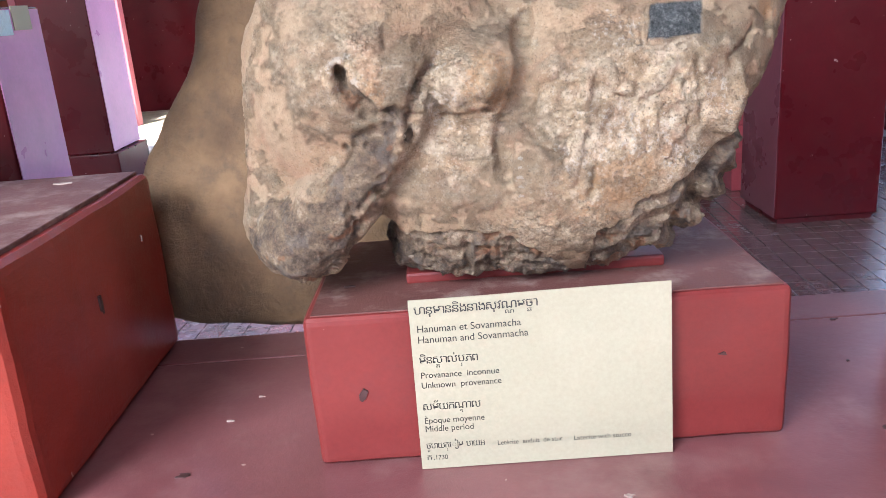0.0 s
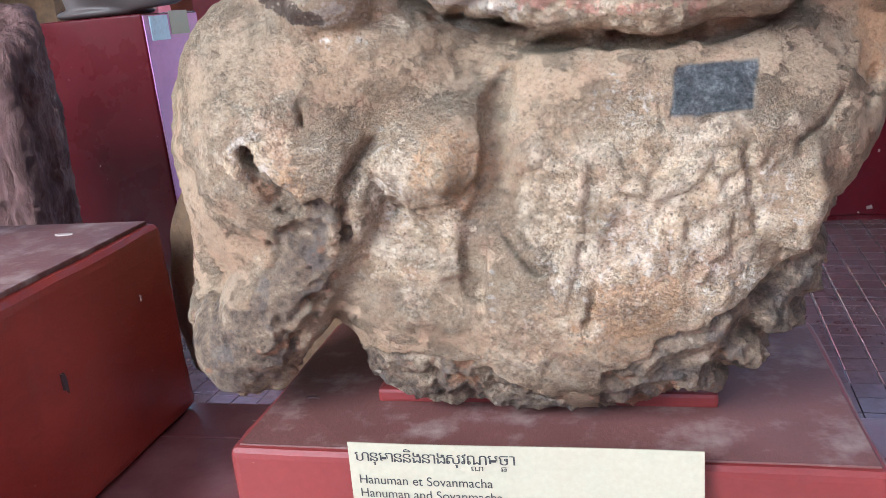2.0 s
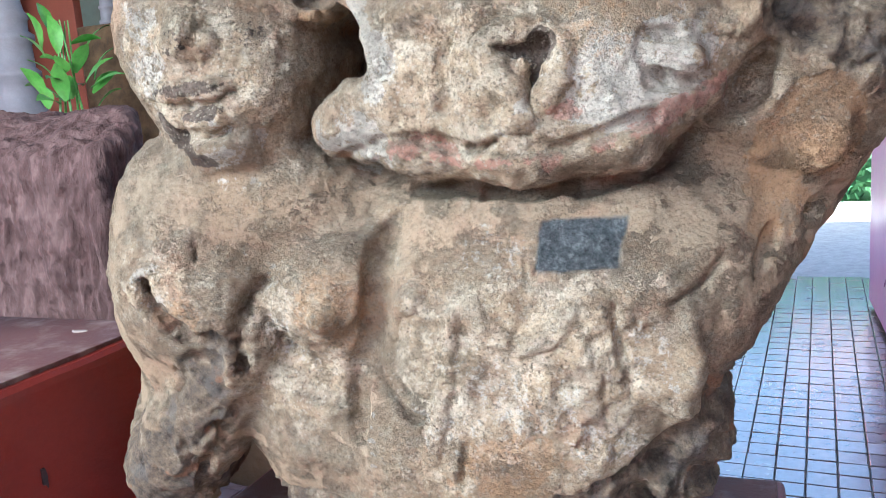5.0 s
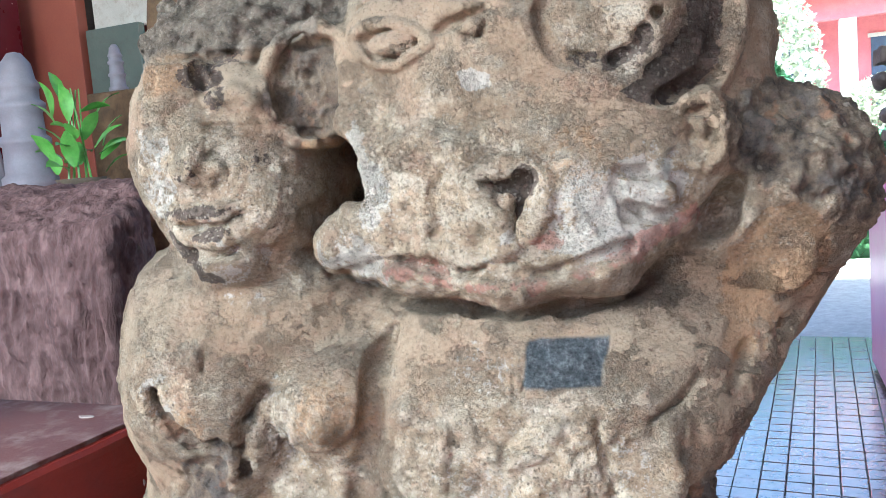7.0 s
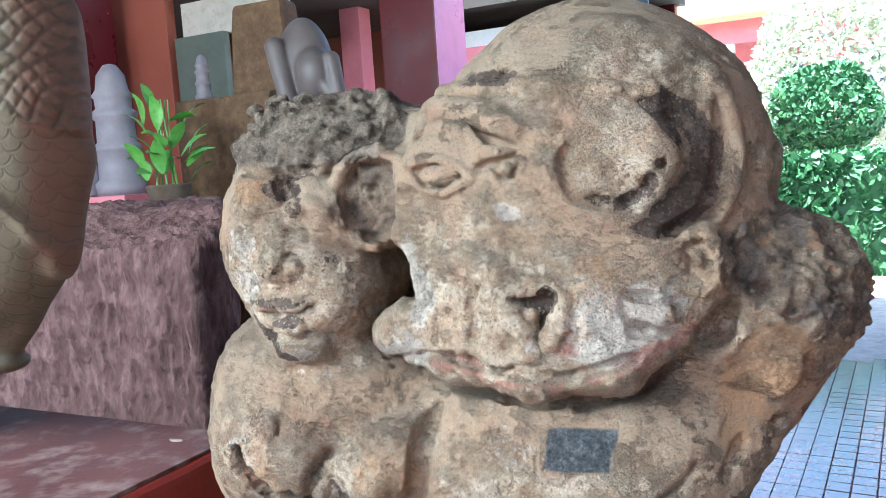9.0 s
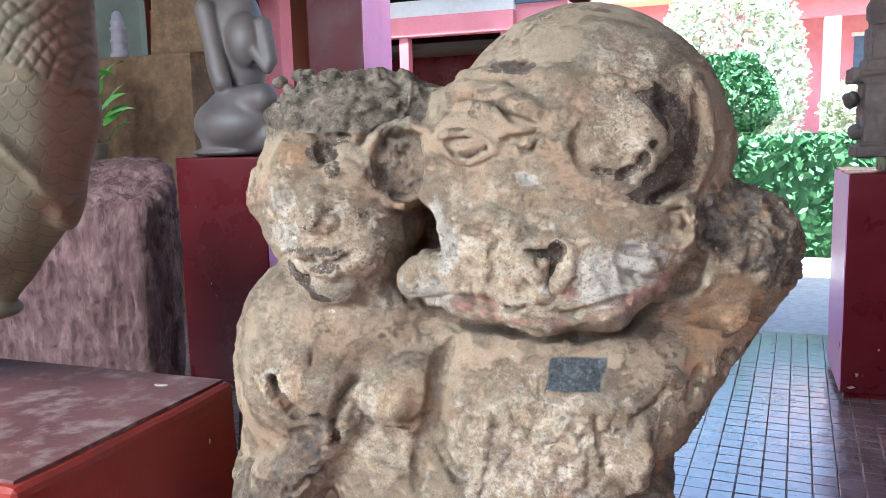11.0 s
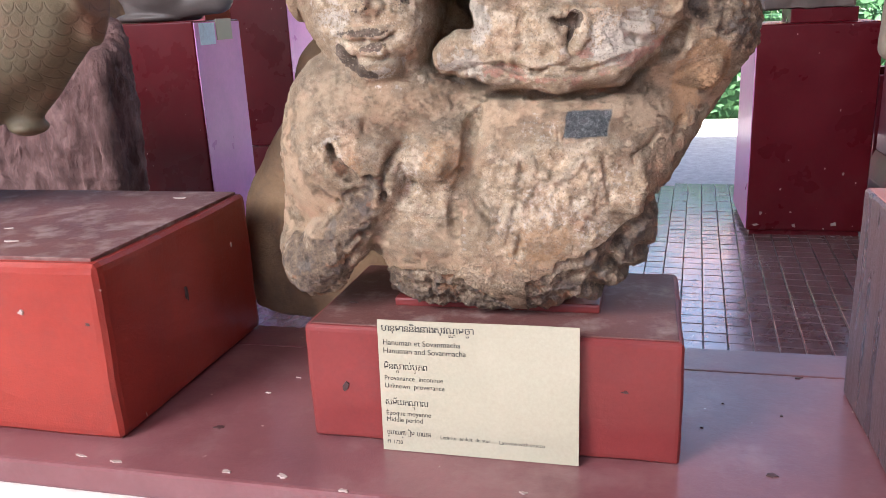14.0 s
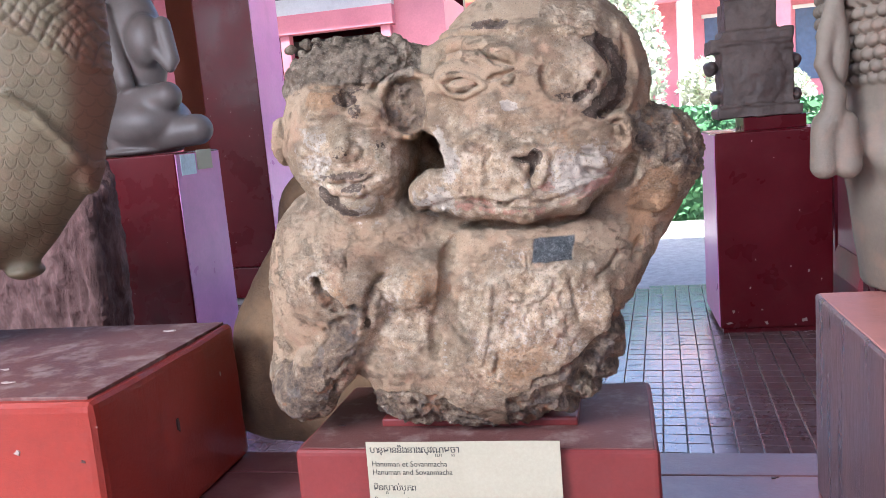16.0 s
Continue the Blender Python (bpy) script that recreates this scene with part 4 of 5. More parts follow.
# relief: a flaking coat with ragged steps, pits, and lumpy laterite
flake = fbm(0.055, 20, 5)
coat = np.clip((flake + 0.10) / 0.05, 0, 1)
coat2 = np.clip((fbm(0.030, 40, 4) - 0.28) / 0.05, 0, 1)
stringy = vnoise(pts * np.array((1, 1, 0.45)), 0.010, 12)
pits = np.clip(vnoise(pts, 0.011, 6) * 1.4 - 0.4, 0, 1) + np.clip(vnoise(pts, 0.0065, 8) * 1.5 - 0.5, 0, 1)
plain = 1 - 0.85 * np.maximum(np.maximum(slate, ochre * 0.9), np.clip((Z - 1.575) * 30, 0, 1) * (X > 0.25))
eyes = np.minimum(blob((0.325, 1.487), (0.045, 0.035)), blob((0.505, 1.48), (0.065, 0.06)))
face = 1 - 0.72 * soft(eyes, 0.01) - 0.15 * soft(blob((0.135, 1.395), (0.085, 0.10)), 0.02) - 0.15 * soft(blob((0.40, 1.40), (0.17, 0.14)), 0.03)
ridged = 1 - np.abs(vnoise(pts * np.array((1, 1, 0.6)), 0.024, 31)) * 2.2
tears = np.clip(1 - np.abs(fbm(0.060, 70, 3)) / 0.035, 0, 1) * np.clip(vnoise(pts, 0.06, 75) * 2 + 0.2, 0, 1)
amp = n1 * 0.0024 + n2 * 0.0019 + (crust * (n3 * 0.0020 + n4 * 0.0014 + stringy * 0.0012 + ridged * 0.0009 + 0.0006 - pits * 0.0022) + n3 * 0.0004
                                   + coat * 0.0012 + coat2 * (0.0005 + 0.0012 * crust) - tears * 0.0010) * plain
cells = np.abs(vnoise(pts, 0.026, 14)) + 0.7 * np.abs(vnoise(pts, 0.013, 15)) + 0.35 * np.abs(vnoise(pts, 0.007, 16))
lumps = 0.0060 - cells * 0.0105 - pits * 0.0030 + n4 * 0.0012
pts = pts + nrm * (amp * face * (1 - lat * 0.7) + lat * (lumps * (1 - 0.55 * soft(stump + 0.004, 0.010)) - 0.0010) - stain * (0.0016 + 0.0016 * pits) + hair * (n2 * 0.0016 + n3 * 0.0022 + n4 * 0.0014 - pits * 0.0022))[:, None]

STUCCO, sn, sl, sp = mat("laterite_and_stucco")


def attr(key):
    a = sn.new("ShaderNodeAttribute")
    a.attribute_name = key
    return a.outputs["Fac"]


def voro(scale, feature="F1"):
    tc = sn.new("ShaderNodeTexCoord")
    warp = sn.new("ShaderNodeMix")
    warp.data_type, warp.blend_type = "RGBA", "LINEAR_LIGHT"
    wnz = sn.new("ShaderNodeTexNoise")
    wnz.inputs["Scale"].default_value = scale * 0.9
    sl.new(tc.outputs["Object"], wnz.inputs[0])
    warp.inputs[0].default_value = 0.5 / scale
    sl.new(tc.outputs["Object"], warp.inputs[6])
    sl.new(wnz.outputs["Color"], warp.inputs[7])
    v = sn.new("ShaderNodeTexVoronoi")
    v.feature = feature
    v.inputs["Scale"].default_value = scale
    sl.new(warp.outputs[2], v.inputs["Vector"])
    return v


def calc(kind, a, b):
    m = sn.new("ShaderNodeMath")
    m.operation = kind
    for k, v in ((0, a), (1, b)):
        if isinstance(v, (int, float)):
            m.inputs[k].default_value = v
        else:
            sl.new(v, m.inputs[k])
    return m.outputs[0]


big, mid, fine, tiny = noise_node(STUCCO, 9, 6, 0.65), noise_node(STUCCO, 42, 7, 0.72), noise_node(STUCCO, 150, 6, 0.78), noise_node(STUCCO, 420, 4, 0.7)
# smooth taupe skin, torn in ragged steps; gritty paler crust below it
grit = attr("crust")
layer_a = noise_node(STUCCO, 13, 9, 0.66)
layer_b = noise_node(STUCCO, 33, 8, 0.68, (0.8, 0.8, 1.35))
step_a = ramp(STUCCO, layer_a, [(0.475, (0.0,)), (0.492, (1.0,))])
step_b = ramp(STUCCO, layer_b, [(0.525, (0.0,)), (0.545, (1.0,))])
rim_a = ramp(STUCCO, layer_a, [(0.452, (0.0,)), (0.474, (1.0,)), (0.488, (0.0,))])
rim_b = ramp(STUCCO, layer_b, [(0.500, (0.0,)), (0.524, (1.0,)), (0.540, (0.0,))])
gritty = ramp(STUCCO, calc("ADD", calc("MULTIPLY", grit, 0.5), calc("ADD", calc("MULTIPLY", layer_b, 0.6), calc("MULTIPLY", fine, 0.4))), [(0.62, (0.0,)), (0.86, (1.0,))])
under = ramp(STUCCO, big, [(0.30, (0.29, 0.188, 0.110)), (0.50, (0.36, 0.243, 0.147)), (0.70, (0.41, 0.293, 0.187))])
over = ramp(STUCCO, mid, [(0.34, (0.335, 0.218, 0.126)), (0.50, (0.53, 0.388, 0.245)), (0.64, (0.76, 0.62, 0.44))])
col = mix(STUCCO, gritty, under, over)
col = mix(STUCCO, calc("MULTIPLY", step_a, 0.14), col, (0.38, 0.295, 0.20))
col = mix(STUCCO, calc("MULTIPLY", step_b, calc("MULTIPLY", gritty, 0.4)), col, (0.54, 0.45, 0.335))
col = mix(STUCCO, ramp(STUCCO, noise_node(STUCCO, 14, 6, 0.7), [(0.51, (0.0,)), (0.66, (0.55,))]), col, (0.40, 0.225, 0.14))
col = mix(STUCCO, ramp(STUCCO, noise_node(STUCCO, 19, 7, 0.74), [(0.54, (0.0,)), (0.70, (0.26,))]), col, (0.22, 0.165, 0.112))
ragged = ramp(STUCCO, fine, [(0.32, (0.0,)), (0.68, (1.0,))])


def worn(key, strength):
    """A mark whose edge and body break up with the grain."""
    a = sn.new("ShaderNodeMath")
    a.operation = "MULTIPLY_ADD"
    sl.new(ragged, a.inputs[0])
    a.inputs[1].default_value = 0.85
    sl.new(attr(key), a.inputs[2])
    return ramp(STUCCO, a.outputs[0], [(0.87, (0.0,)), (1.06, (strength,))])


col = mix(STUCCO, worn("white", 0.58), col, (0.70, 0.64, 0.545))
col = mix(STUCCO, worn("pink", 0.75), col, (0.52, 0.25, 0.18))
col = mix(STUCCO, worn("ochre", 0.55), col, (0.45, 0.245, 0.11))
col = mix(STUCCO, calc("MULTIPLY", attr("dust"), 0.6), col, (0.30, 0.235, 0.158))
latcol = ramp(STUCCO, mid, [(0.34, (0.065, 0.048, 0.036)), (0.46, (0.145, 0.104, 0.072)), (0.56, (0.235, 0.168, 0.108)), (0.66, (0.38, 0.30, 0.21))])
latcol = mix(STUCCO, ramp(STUCCO, noise_node(STUCCO, 30, 4, 0.6), [(0.55, (0.0,)), (0.62, (0.6,))]), latcol, (0.145, 0.122, 0.104))
latcol = mix(STUCCO, ramp(STUCCO, noise_node(STUCCO, 24, 4, 0.6), [(0.58, (0.0,)), (0.64, (0.6,))]), latcol, (0.33, 0.16, 0.08))
col = mix(STUCCO, attr("laterite"), col, latcol)
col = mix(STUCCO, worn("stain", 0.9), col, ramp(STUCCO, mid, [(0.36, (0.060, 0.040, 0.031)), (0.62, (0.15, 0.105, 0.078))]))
shell = voro(75)
shell_near = ramp(STUCCO, shell.outputs["Distance"], [(0.22, (1.0,)), (0.30, (0.0,))])
shell_pick = ramp(STUCCO, shell.outputs["Color"], [(0.80, (0.0,)), (0.84, (0.5,))])
col = mix(STUCCO, calc("MULTIPLY", calc("MULTIPLY", shell_near, shell_pick), attr("laterite")), col, (0.56, 0.47, 0.35))
col = mix(STUCCO, attr("curls"), col, ramp(STUCCO, mid, [(0.35, (0.085, 0.064, 0.044)), (0.62, (0.27, 0.21, 0.148))]))
# torn rims are darker, pits are dark, grains are pale
col = mix(STUCCO, calc("MULTIPLY", calc("MAXIMUM", rim_a, rim_b), calc("MULTIPLY", gritty, 0.14)), col, (0.16, 0.105, 0.062))
hole = voro(250)
hole_near = ramp(STUCCO, hole.outputs["Distance"], [(0.20, (1.0,)), (0.33, (0.0,))])
hole_pick = ramp(STUCCO, hole.outputs["Color"], [(0.50, (0.0,)), (0.56, (1.0,))])
holes = calc("MULTIPLY", calc("MULTIPLY", hole_near, hole_pick), calc("ADD", calc("MULTIPLY", gritty, 0.72), 0.24))
grain = voro(290)
grain_near = ramp(STUCCO, grain.outputs["Distance"], [(0.25, (1.0,)), (0.45, (0.0,))])
grain_pick = ramp(STUCCO, grain.outputs["Color"], [(0.46, (0.0,)), (0.54, (1.0,))])
grains = calc("MULTIPLY", calc("MULTIPLY", grain_near, grain_pick), calc("ADD", calc("MULTIPLY", gritty, 0.72), 0.24))
keep = calc("SUBTRACT", 1.0, calc("MULTIPLY", attr("slate"), 0.9))
holes, grains = calc("MULTIPLY", holes, keep), calc("MULTIPLY", grains, calc("SUBTRACT", keep, calc("MULTIPLY", attr("laterite"), 0.5)))
pit = ramp(STUCCO, fine, [(0.32, (0.45,)), (0.42, (1.0,))])
col = mix(STUCCO, 0.75, col, pit, "MULTIPLY")
speck = ramp(STUCCO, tiny, [(0.32, (0.40,)), (0.46, (1.0,))])
col = mix(STUCCO, 0.7, col, speck, "MULTIPLY")
col = mix(STUCCO, calc("MULTIPLY", grains, 0.5), col, (0.66, 0.56, 0.42))
col = mix(STUCCO, calc("MULTIPLY", holes, 0.5), col, (0.085, 0.058, 0.038))
col = mix(STUCCO, attr("slate"), col, ramp(STUCCO, fine, [(0.34, (0.018, 0.021, 0.023)), (0.52, (0.085, 0.09, 0.09)), (0.64, (0.20, 0.205, 0.20))]))
sl.new(col, sp.inputs["Base Color"])
sp.inputs["Roughness"].default_value = 0.85
sp.inputs["Specular IOR Level"].default_value = 0.3
steps = calc("MULTIPLY", calc("MULTIPLY", calc("ADD", step_a, calc("MULTIPLY", step_b, 0.8)), keep), calc("ADD", calc("MULTIPLY", gritty, 0.7), 0.18))
relief = calc("SUBTRACT", calc("ADD", steps, calc("MULTIPLY", grains, 0.45)), calc("MULTIPLY", holes, 1.2))
rough_here = calc("ADD", calc("MULTIPLY", calc("MAXIMUM", gritty, attr("laterite")), 0.30), 0.85)
b = bump(STUCCO, mid, 1.0, 0.0034)
b = bump(STUCCO, relief, 1.0, 0.0020, b)
b = bump(STUCCO, calc("MULTIPLY", fine, rough_here), 1.0, 0.0046, b)
sl.new(bump(STUCCO, calc("MULTIPLY", tiny, rough_here), 1.0, 0.0016, b), sp.inputs["Normal"])
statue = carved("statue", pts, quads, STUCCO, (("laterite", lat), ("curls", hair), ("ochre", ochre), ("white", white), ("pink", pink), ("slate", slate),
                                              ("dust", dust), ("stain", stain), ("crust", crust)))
tagged(statue, "weathered laterite statue of two embracing figures with patchy stucco", "statue")

# ---- on the ledge ----
plinth = thing("display_plinth", (0.285, 1.15, 0.723), "red painted plinth with dusty top under the statue", "plinth")
part("plinth_body", box((-0.287, -0.155, 0), (0.297, 0.165, 0.198), 0.010, 3, 8, 0.002), RED, plinth)
part("plinth_top", box((-0.279, -0.147, 0.190), (0.289, 0.157, 0.1995), 0.001, 1, 8, 0.0006), DUSTY_RED, plinth, "dusty faded red top face")
part("base_slab", box((-0.165, -0.055, 0.199), (0.172, 0.13, 0.214), 0.004, 2, 4, 0.001), RED, plinth, "thin red painted slab under the statue")

card = thing("label_card", (0.28, 0.972, 0.723), "cream printed label card leaning against the plinth", "label")


def lean(bm, lift):
    """Bends a flat form onto the leaning, slightly wavy card."""
    for v in bm.verts:
        z = v.co.z
        v.co.y += 0.055 * z + 0.0022 * math.sin(v.co.x * 14) * z / 0.22 - lift
    return bm


part("sheet", lean(box((-0.154, -0.0012, 0.001), (0.154, 0.0, 0.219), 0, 1, 14), 0), PAPER, card)


def line_of_text(body, x, z, width, height, parent):
    c = bpy.data.curves.new("printed_line", "FONT")
    c.body = body
    t = new("printed_line", c)
    me = bpy.data.meshes.new_from_object(t.evaluated_get(bpy.context.evaluated_depsgraph_get()))
    bpy.data.objects.remove(t)
    bm = bmesh.new()
    bm.from_mesh(me)
    span = max(v.co.x for v in bm.verts)
    for v in bm.verts:
        v.co = Vector((x + v.co.x * width / span, 0, z + v.co.y * height / 0.7))
    return part("printed_line", lean(bm, 0.0017), INK, parent)


TEXTS = (("Hanuman et Sovanmacha", -0.1465, 0.179, 0.123, 0.0088), ("Hanuman and Sovanmacha", -0.1465, 0.1655, 0.131, 0.0088),
         ("Provanance  inconnue", -0.1465, 0.121, 0.094, 0.0078), ("Unknown  provenance", -0.1465, 0.108, 0.096, 0.0078),
         ("\u00c8poque moyenne", -0.1465, 0.062, 0.073, 0.0078), ("Middle period", -0.1465, 0.051, 0.059, 0.0078),
         ("Let\u00e8rite  enduit  de stuc", -0.060, 0.027, 0.0795, 0.0062), ("Laterite with stucco", 0.033, 0.026, 0.0705, 0.0062), (".1730", -0.139, 0.013, 0.0175, 0.0062))
for body, x, z, width, height in TEXTS:
    line_of_text(body, x, z, width, height, card)


def glyphs(body):
    c = bpy.data.curves.new("printed_line", "FONT")
    c.body = body
    t = new("printed_line", c)
    me = bpy.data.meshes.new_from_object(t.evaluated_get(bpy.context.evaluated_depsgraph_get()))
    bpy.data.objects.remove(t)
    return me


def khmer_line(clusters, x, z, width, height, parent):
    """A line of letters with small letters hung below some of them: 'base_below' clusters."""
    bm, pen = bmesh.new(), 0.0
    for cluster in clusters.split("|"):
        base, below = (cluster.split("_") + [""])[:2]
        if base == " ":
            pen += 0.3
            continue
        me = glyphs(base)
        xs = [v.co.x for v in me.vertices]
        lo, hi = min(xs), max(xs)
        me.transform(pose(pen - lo, 0, 0))
        bm.from_mesh(me)
        if below:
            sm = glyphs(below)
            sx = [v.co.x for v in sm.vertices]
            sm.transform(pose(pen + (hi - lo) / 2 - 0.3 * (min(sx) + max(sx)), -0.42, 0) @ Matrix.Diagonal((0.6, 0.5, 1, 1)))
            bm.from_mesh(sm)
        pen += hi - lo + 0.05
    for v in bm.verts:
        v.co = Vector((x + v.co.x * width / pen, 0, z + v.co.y * height / 0.7))
    return part("printed_line", lean(bm, 0.0017), INK, parent)


khmer_line("ហ|នុ|មា|ន|និ|ង|នា|ង|សុ|វ|ណ_ណ|ម|ច_ឆ|ា", -0.148, 0.2015, 0.146, 0.0105, card)
khmer_line("មិ|ន|ស_គ|ា|ល់|ប_រ|ភ|ព", -0.1465, 0.1395, 0.0705, 0.0098, card)
khmer_line("ស|ម័|យ|ក|ណ_ត|ា|ល", -0.1465, 0.0795, 0.070, 0.0098, card)
khmer_line("ថ_ម|បា|យ|ក_រ|ៀ|ម| |បា|យ|អ", -0.1465, 0.0285, 0.072, 0.0080, card)
khmer_line("ក", -0.1465, 0.0135, 0.006, 0.0070, card)
mark("scuff", plinth, (0.061, 0.9935, 0.817), (0.010, 0.017), "y", SCUFF, 41)
mark("scuff", plinth, (0.50, 0.9935, 0.84), (0.012, 0.004), "y", SCUFF, 42)
mark("scuff", plinth, (0.045, 1.10, 0.9228), (0.012, 0.005), "z", SCUFF, 43)

left_block = thing("block_plinth", (-0.70, 1.18, 0.723), "large red painted masonry block with worn edges and drips", "plinth")
part("block_body", box((-0.60, -0.255, 0), (0.385, 0.262, 0.310), 0.018, 3, 10, 0.004), BLOCK_RED, left_block)
part("block_top", box((-0.588, -0.240, 0.300), (0.369, 0.246, 0.3155), 0.001, 1, 8, 0.0006), DUSTY_RED, left_block, "dusty faded top face with scuffs")

mark("gouge", left_block, (-0.3135, 1.165, 0.905), (0.007, 0.036), "x", SCUFF, 44)
mark("gouge", left_block, (-0.3135, 1.350, 0.945), (0.003, 0.012), "x", CHIP, 45)
mark("paint_chip", left_block, (-0.345, 0.9235, 0.932), (0.008, 0.005), "y", SCUFF, 46)
mark("paint_chip", left_block, (-0.468, 0.9235, 0.948), (0.010, 0.008), "y", CHIP, 47)
mark("paint_chip", left_block, (-0.42, 1.36, 1.0392), (0.030, 0.014), "z", CHIP, 48)
mark("paint_chip", left_block, (-0.55, 1.02, 1.0392), (0.026, 0.008), "z", CHIP, 49)
mark("paint_chip", left_block, (-0.62, 1.10, 1.0392), (0.020, 0.006), "z", CHIP, 50)

right_block = thing("wooden_block", (1.10, 1.10, 0.723), "dark worn wooden block with a reddish top", "plinth")
part("block_body", box((-0.235, -0.19, 0), (0.33, 0.185, 0.364), 0.008, 3, 6, 0.002), DARK_WOOD, right_block)
part("block_top", box((-0.229, -0.184, 0.357), (0.325, 0.179, 0.3655), 0.001, 1, 4, 0.0004), SALMON, right_block, "reddish worn top face")

# tall plain stone leaning up behind the statue
def slab_stone():
    C = Carving((-0.50, 1.44, 0.70), (0.30, 1.72, 1.46), 0.010)
    C.ball((-0.10, 1.58, 0.93), (0.28, 0.085, 0.30), 0.03)
    C.ball((0.01, 1.60, 1.15), (0.29, 0.08, 0.27), 0.04, 20)
    C.ball((-0.15, 1.58, 0.78), (0.25, 0.09, 0.25), 0.06)
    C.plane((0, 1.5, 0.724), (0, 0, -1), 0.01)
    p, q, n = C.surface()
    p = p + n * (vnoise(p, 0.12, 3) * 0.012 + vnoise(p, 0.04, 4) * 0.004)[:, None]
    return tagged(carved("stone_slab", p, q, BROWN_STONE), "tall rounded brown sandstone slab behind the statue", "stone")


slab_stone()


# carved scaly body on the block
def scaly():
    C = Carving((-1.30, 0.90, 1.02), (-0.24, 1.48, 2.13), 0.004)
    C.ball((-0.705, 1.16, 1.66), (0.345, 0.16, 0.42), 0.03)
    C.ball((-0.83, 1.18, 1.42), (0.25, 0.17, 0.24), 0.06, -20)
    C.rod((-0.405, 1.19, 1.75), (-0.408, 1.19, 1.545), 0.032, 0.032, 0.03)
    C.rod((-0.408, 1.19, 1.545), (-0.464, 1.19, 1.40), 0.032, 0.030, 0.03)
    C.rod((-0.464, 1.19, 1.40), (-0.622, 1.19, 1.225), 0.030, 0.026, 0.03)
    C.ball((-0.615, 1.19, 1.215), (0.035, 0.04, 0.018), 0.01)
    C.rod((-1.02, 1.22, 1.05), (-0.98, 1.22, 1.40), 0.16, 0.16, 0.04)
    C.plane((0, 1.2, 1.035), (0, 0, -1), 0.01)
    p, q, n = C.surface()
    # rows of scales on the lower body, diamond lattice above the diagonal rib
    u, w = (p[:, 0] + 0.7 + 0.3 * (p[:, 1] - 1.0)) / 0.030 + vnoise(p, 0.05, 21) * 0.32, p[:, 2] / 0.022 + vnoise(p, 0.06, 22) * 0.35
    row = np.floor(w)
    du, dw = (u + 0.5 * (row % 2)) % 1 - 0.5, w % 1
    arc = np.abs(np.sqrt((du * 1.0) ** 2 + (dw - 0.95) ** 2 * 0.9) - 0.62)
    scale_line = np.clip(1 - arc / 0.10, 0, 1) * (dw < 0.75)
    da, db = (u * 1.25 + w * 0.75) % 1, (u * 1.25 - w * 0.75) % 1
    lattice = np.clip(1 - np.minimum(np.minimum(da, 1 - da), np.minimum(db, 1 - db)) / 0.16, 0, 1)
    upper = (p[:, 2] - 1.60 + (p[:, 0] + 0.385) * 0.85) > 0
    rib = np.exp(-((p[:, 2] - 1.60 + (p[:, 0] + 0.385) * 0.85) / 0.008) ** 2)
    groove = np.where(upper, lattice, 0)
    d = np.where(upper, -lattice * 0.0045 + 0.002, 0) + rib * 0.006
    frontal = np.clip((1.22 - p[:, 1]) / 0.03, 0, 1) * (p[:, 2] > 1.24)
    fold = np.interp(p[:, 2], (1.280, 1.350, 1.410, 1.455, 1.513, 1.551), (-0.500, -0.445, -0.424, -0.422, -0.446, -0.482))
    d = d + np.exp(-((p[:, 0] - fold) / 0.008) ** 2) * 0.012 * (p[:, 2] < 1.551)
    rust = np.clip((n[:, 0] - 0.70) * 5 + vnoise(p, 0.05, 8) * 0.15, 0, 0.8) * (p[:, 2] > 1.3)
    p = p + n * (d * frontal + vnoise(p, 0.05, 5) * 0.003)[:, None]
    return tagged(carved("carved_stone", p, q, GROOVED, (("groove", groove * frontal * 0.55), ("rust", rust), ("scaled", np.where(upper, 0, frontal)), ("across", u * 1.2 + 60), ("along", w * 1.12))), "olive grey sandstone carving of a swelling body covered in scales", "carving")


scaly()


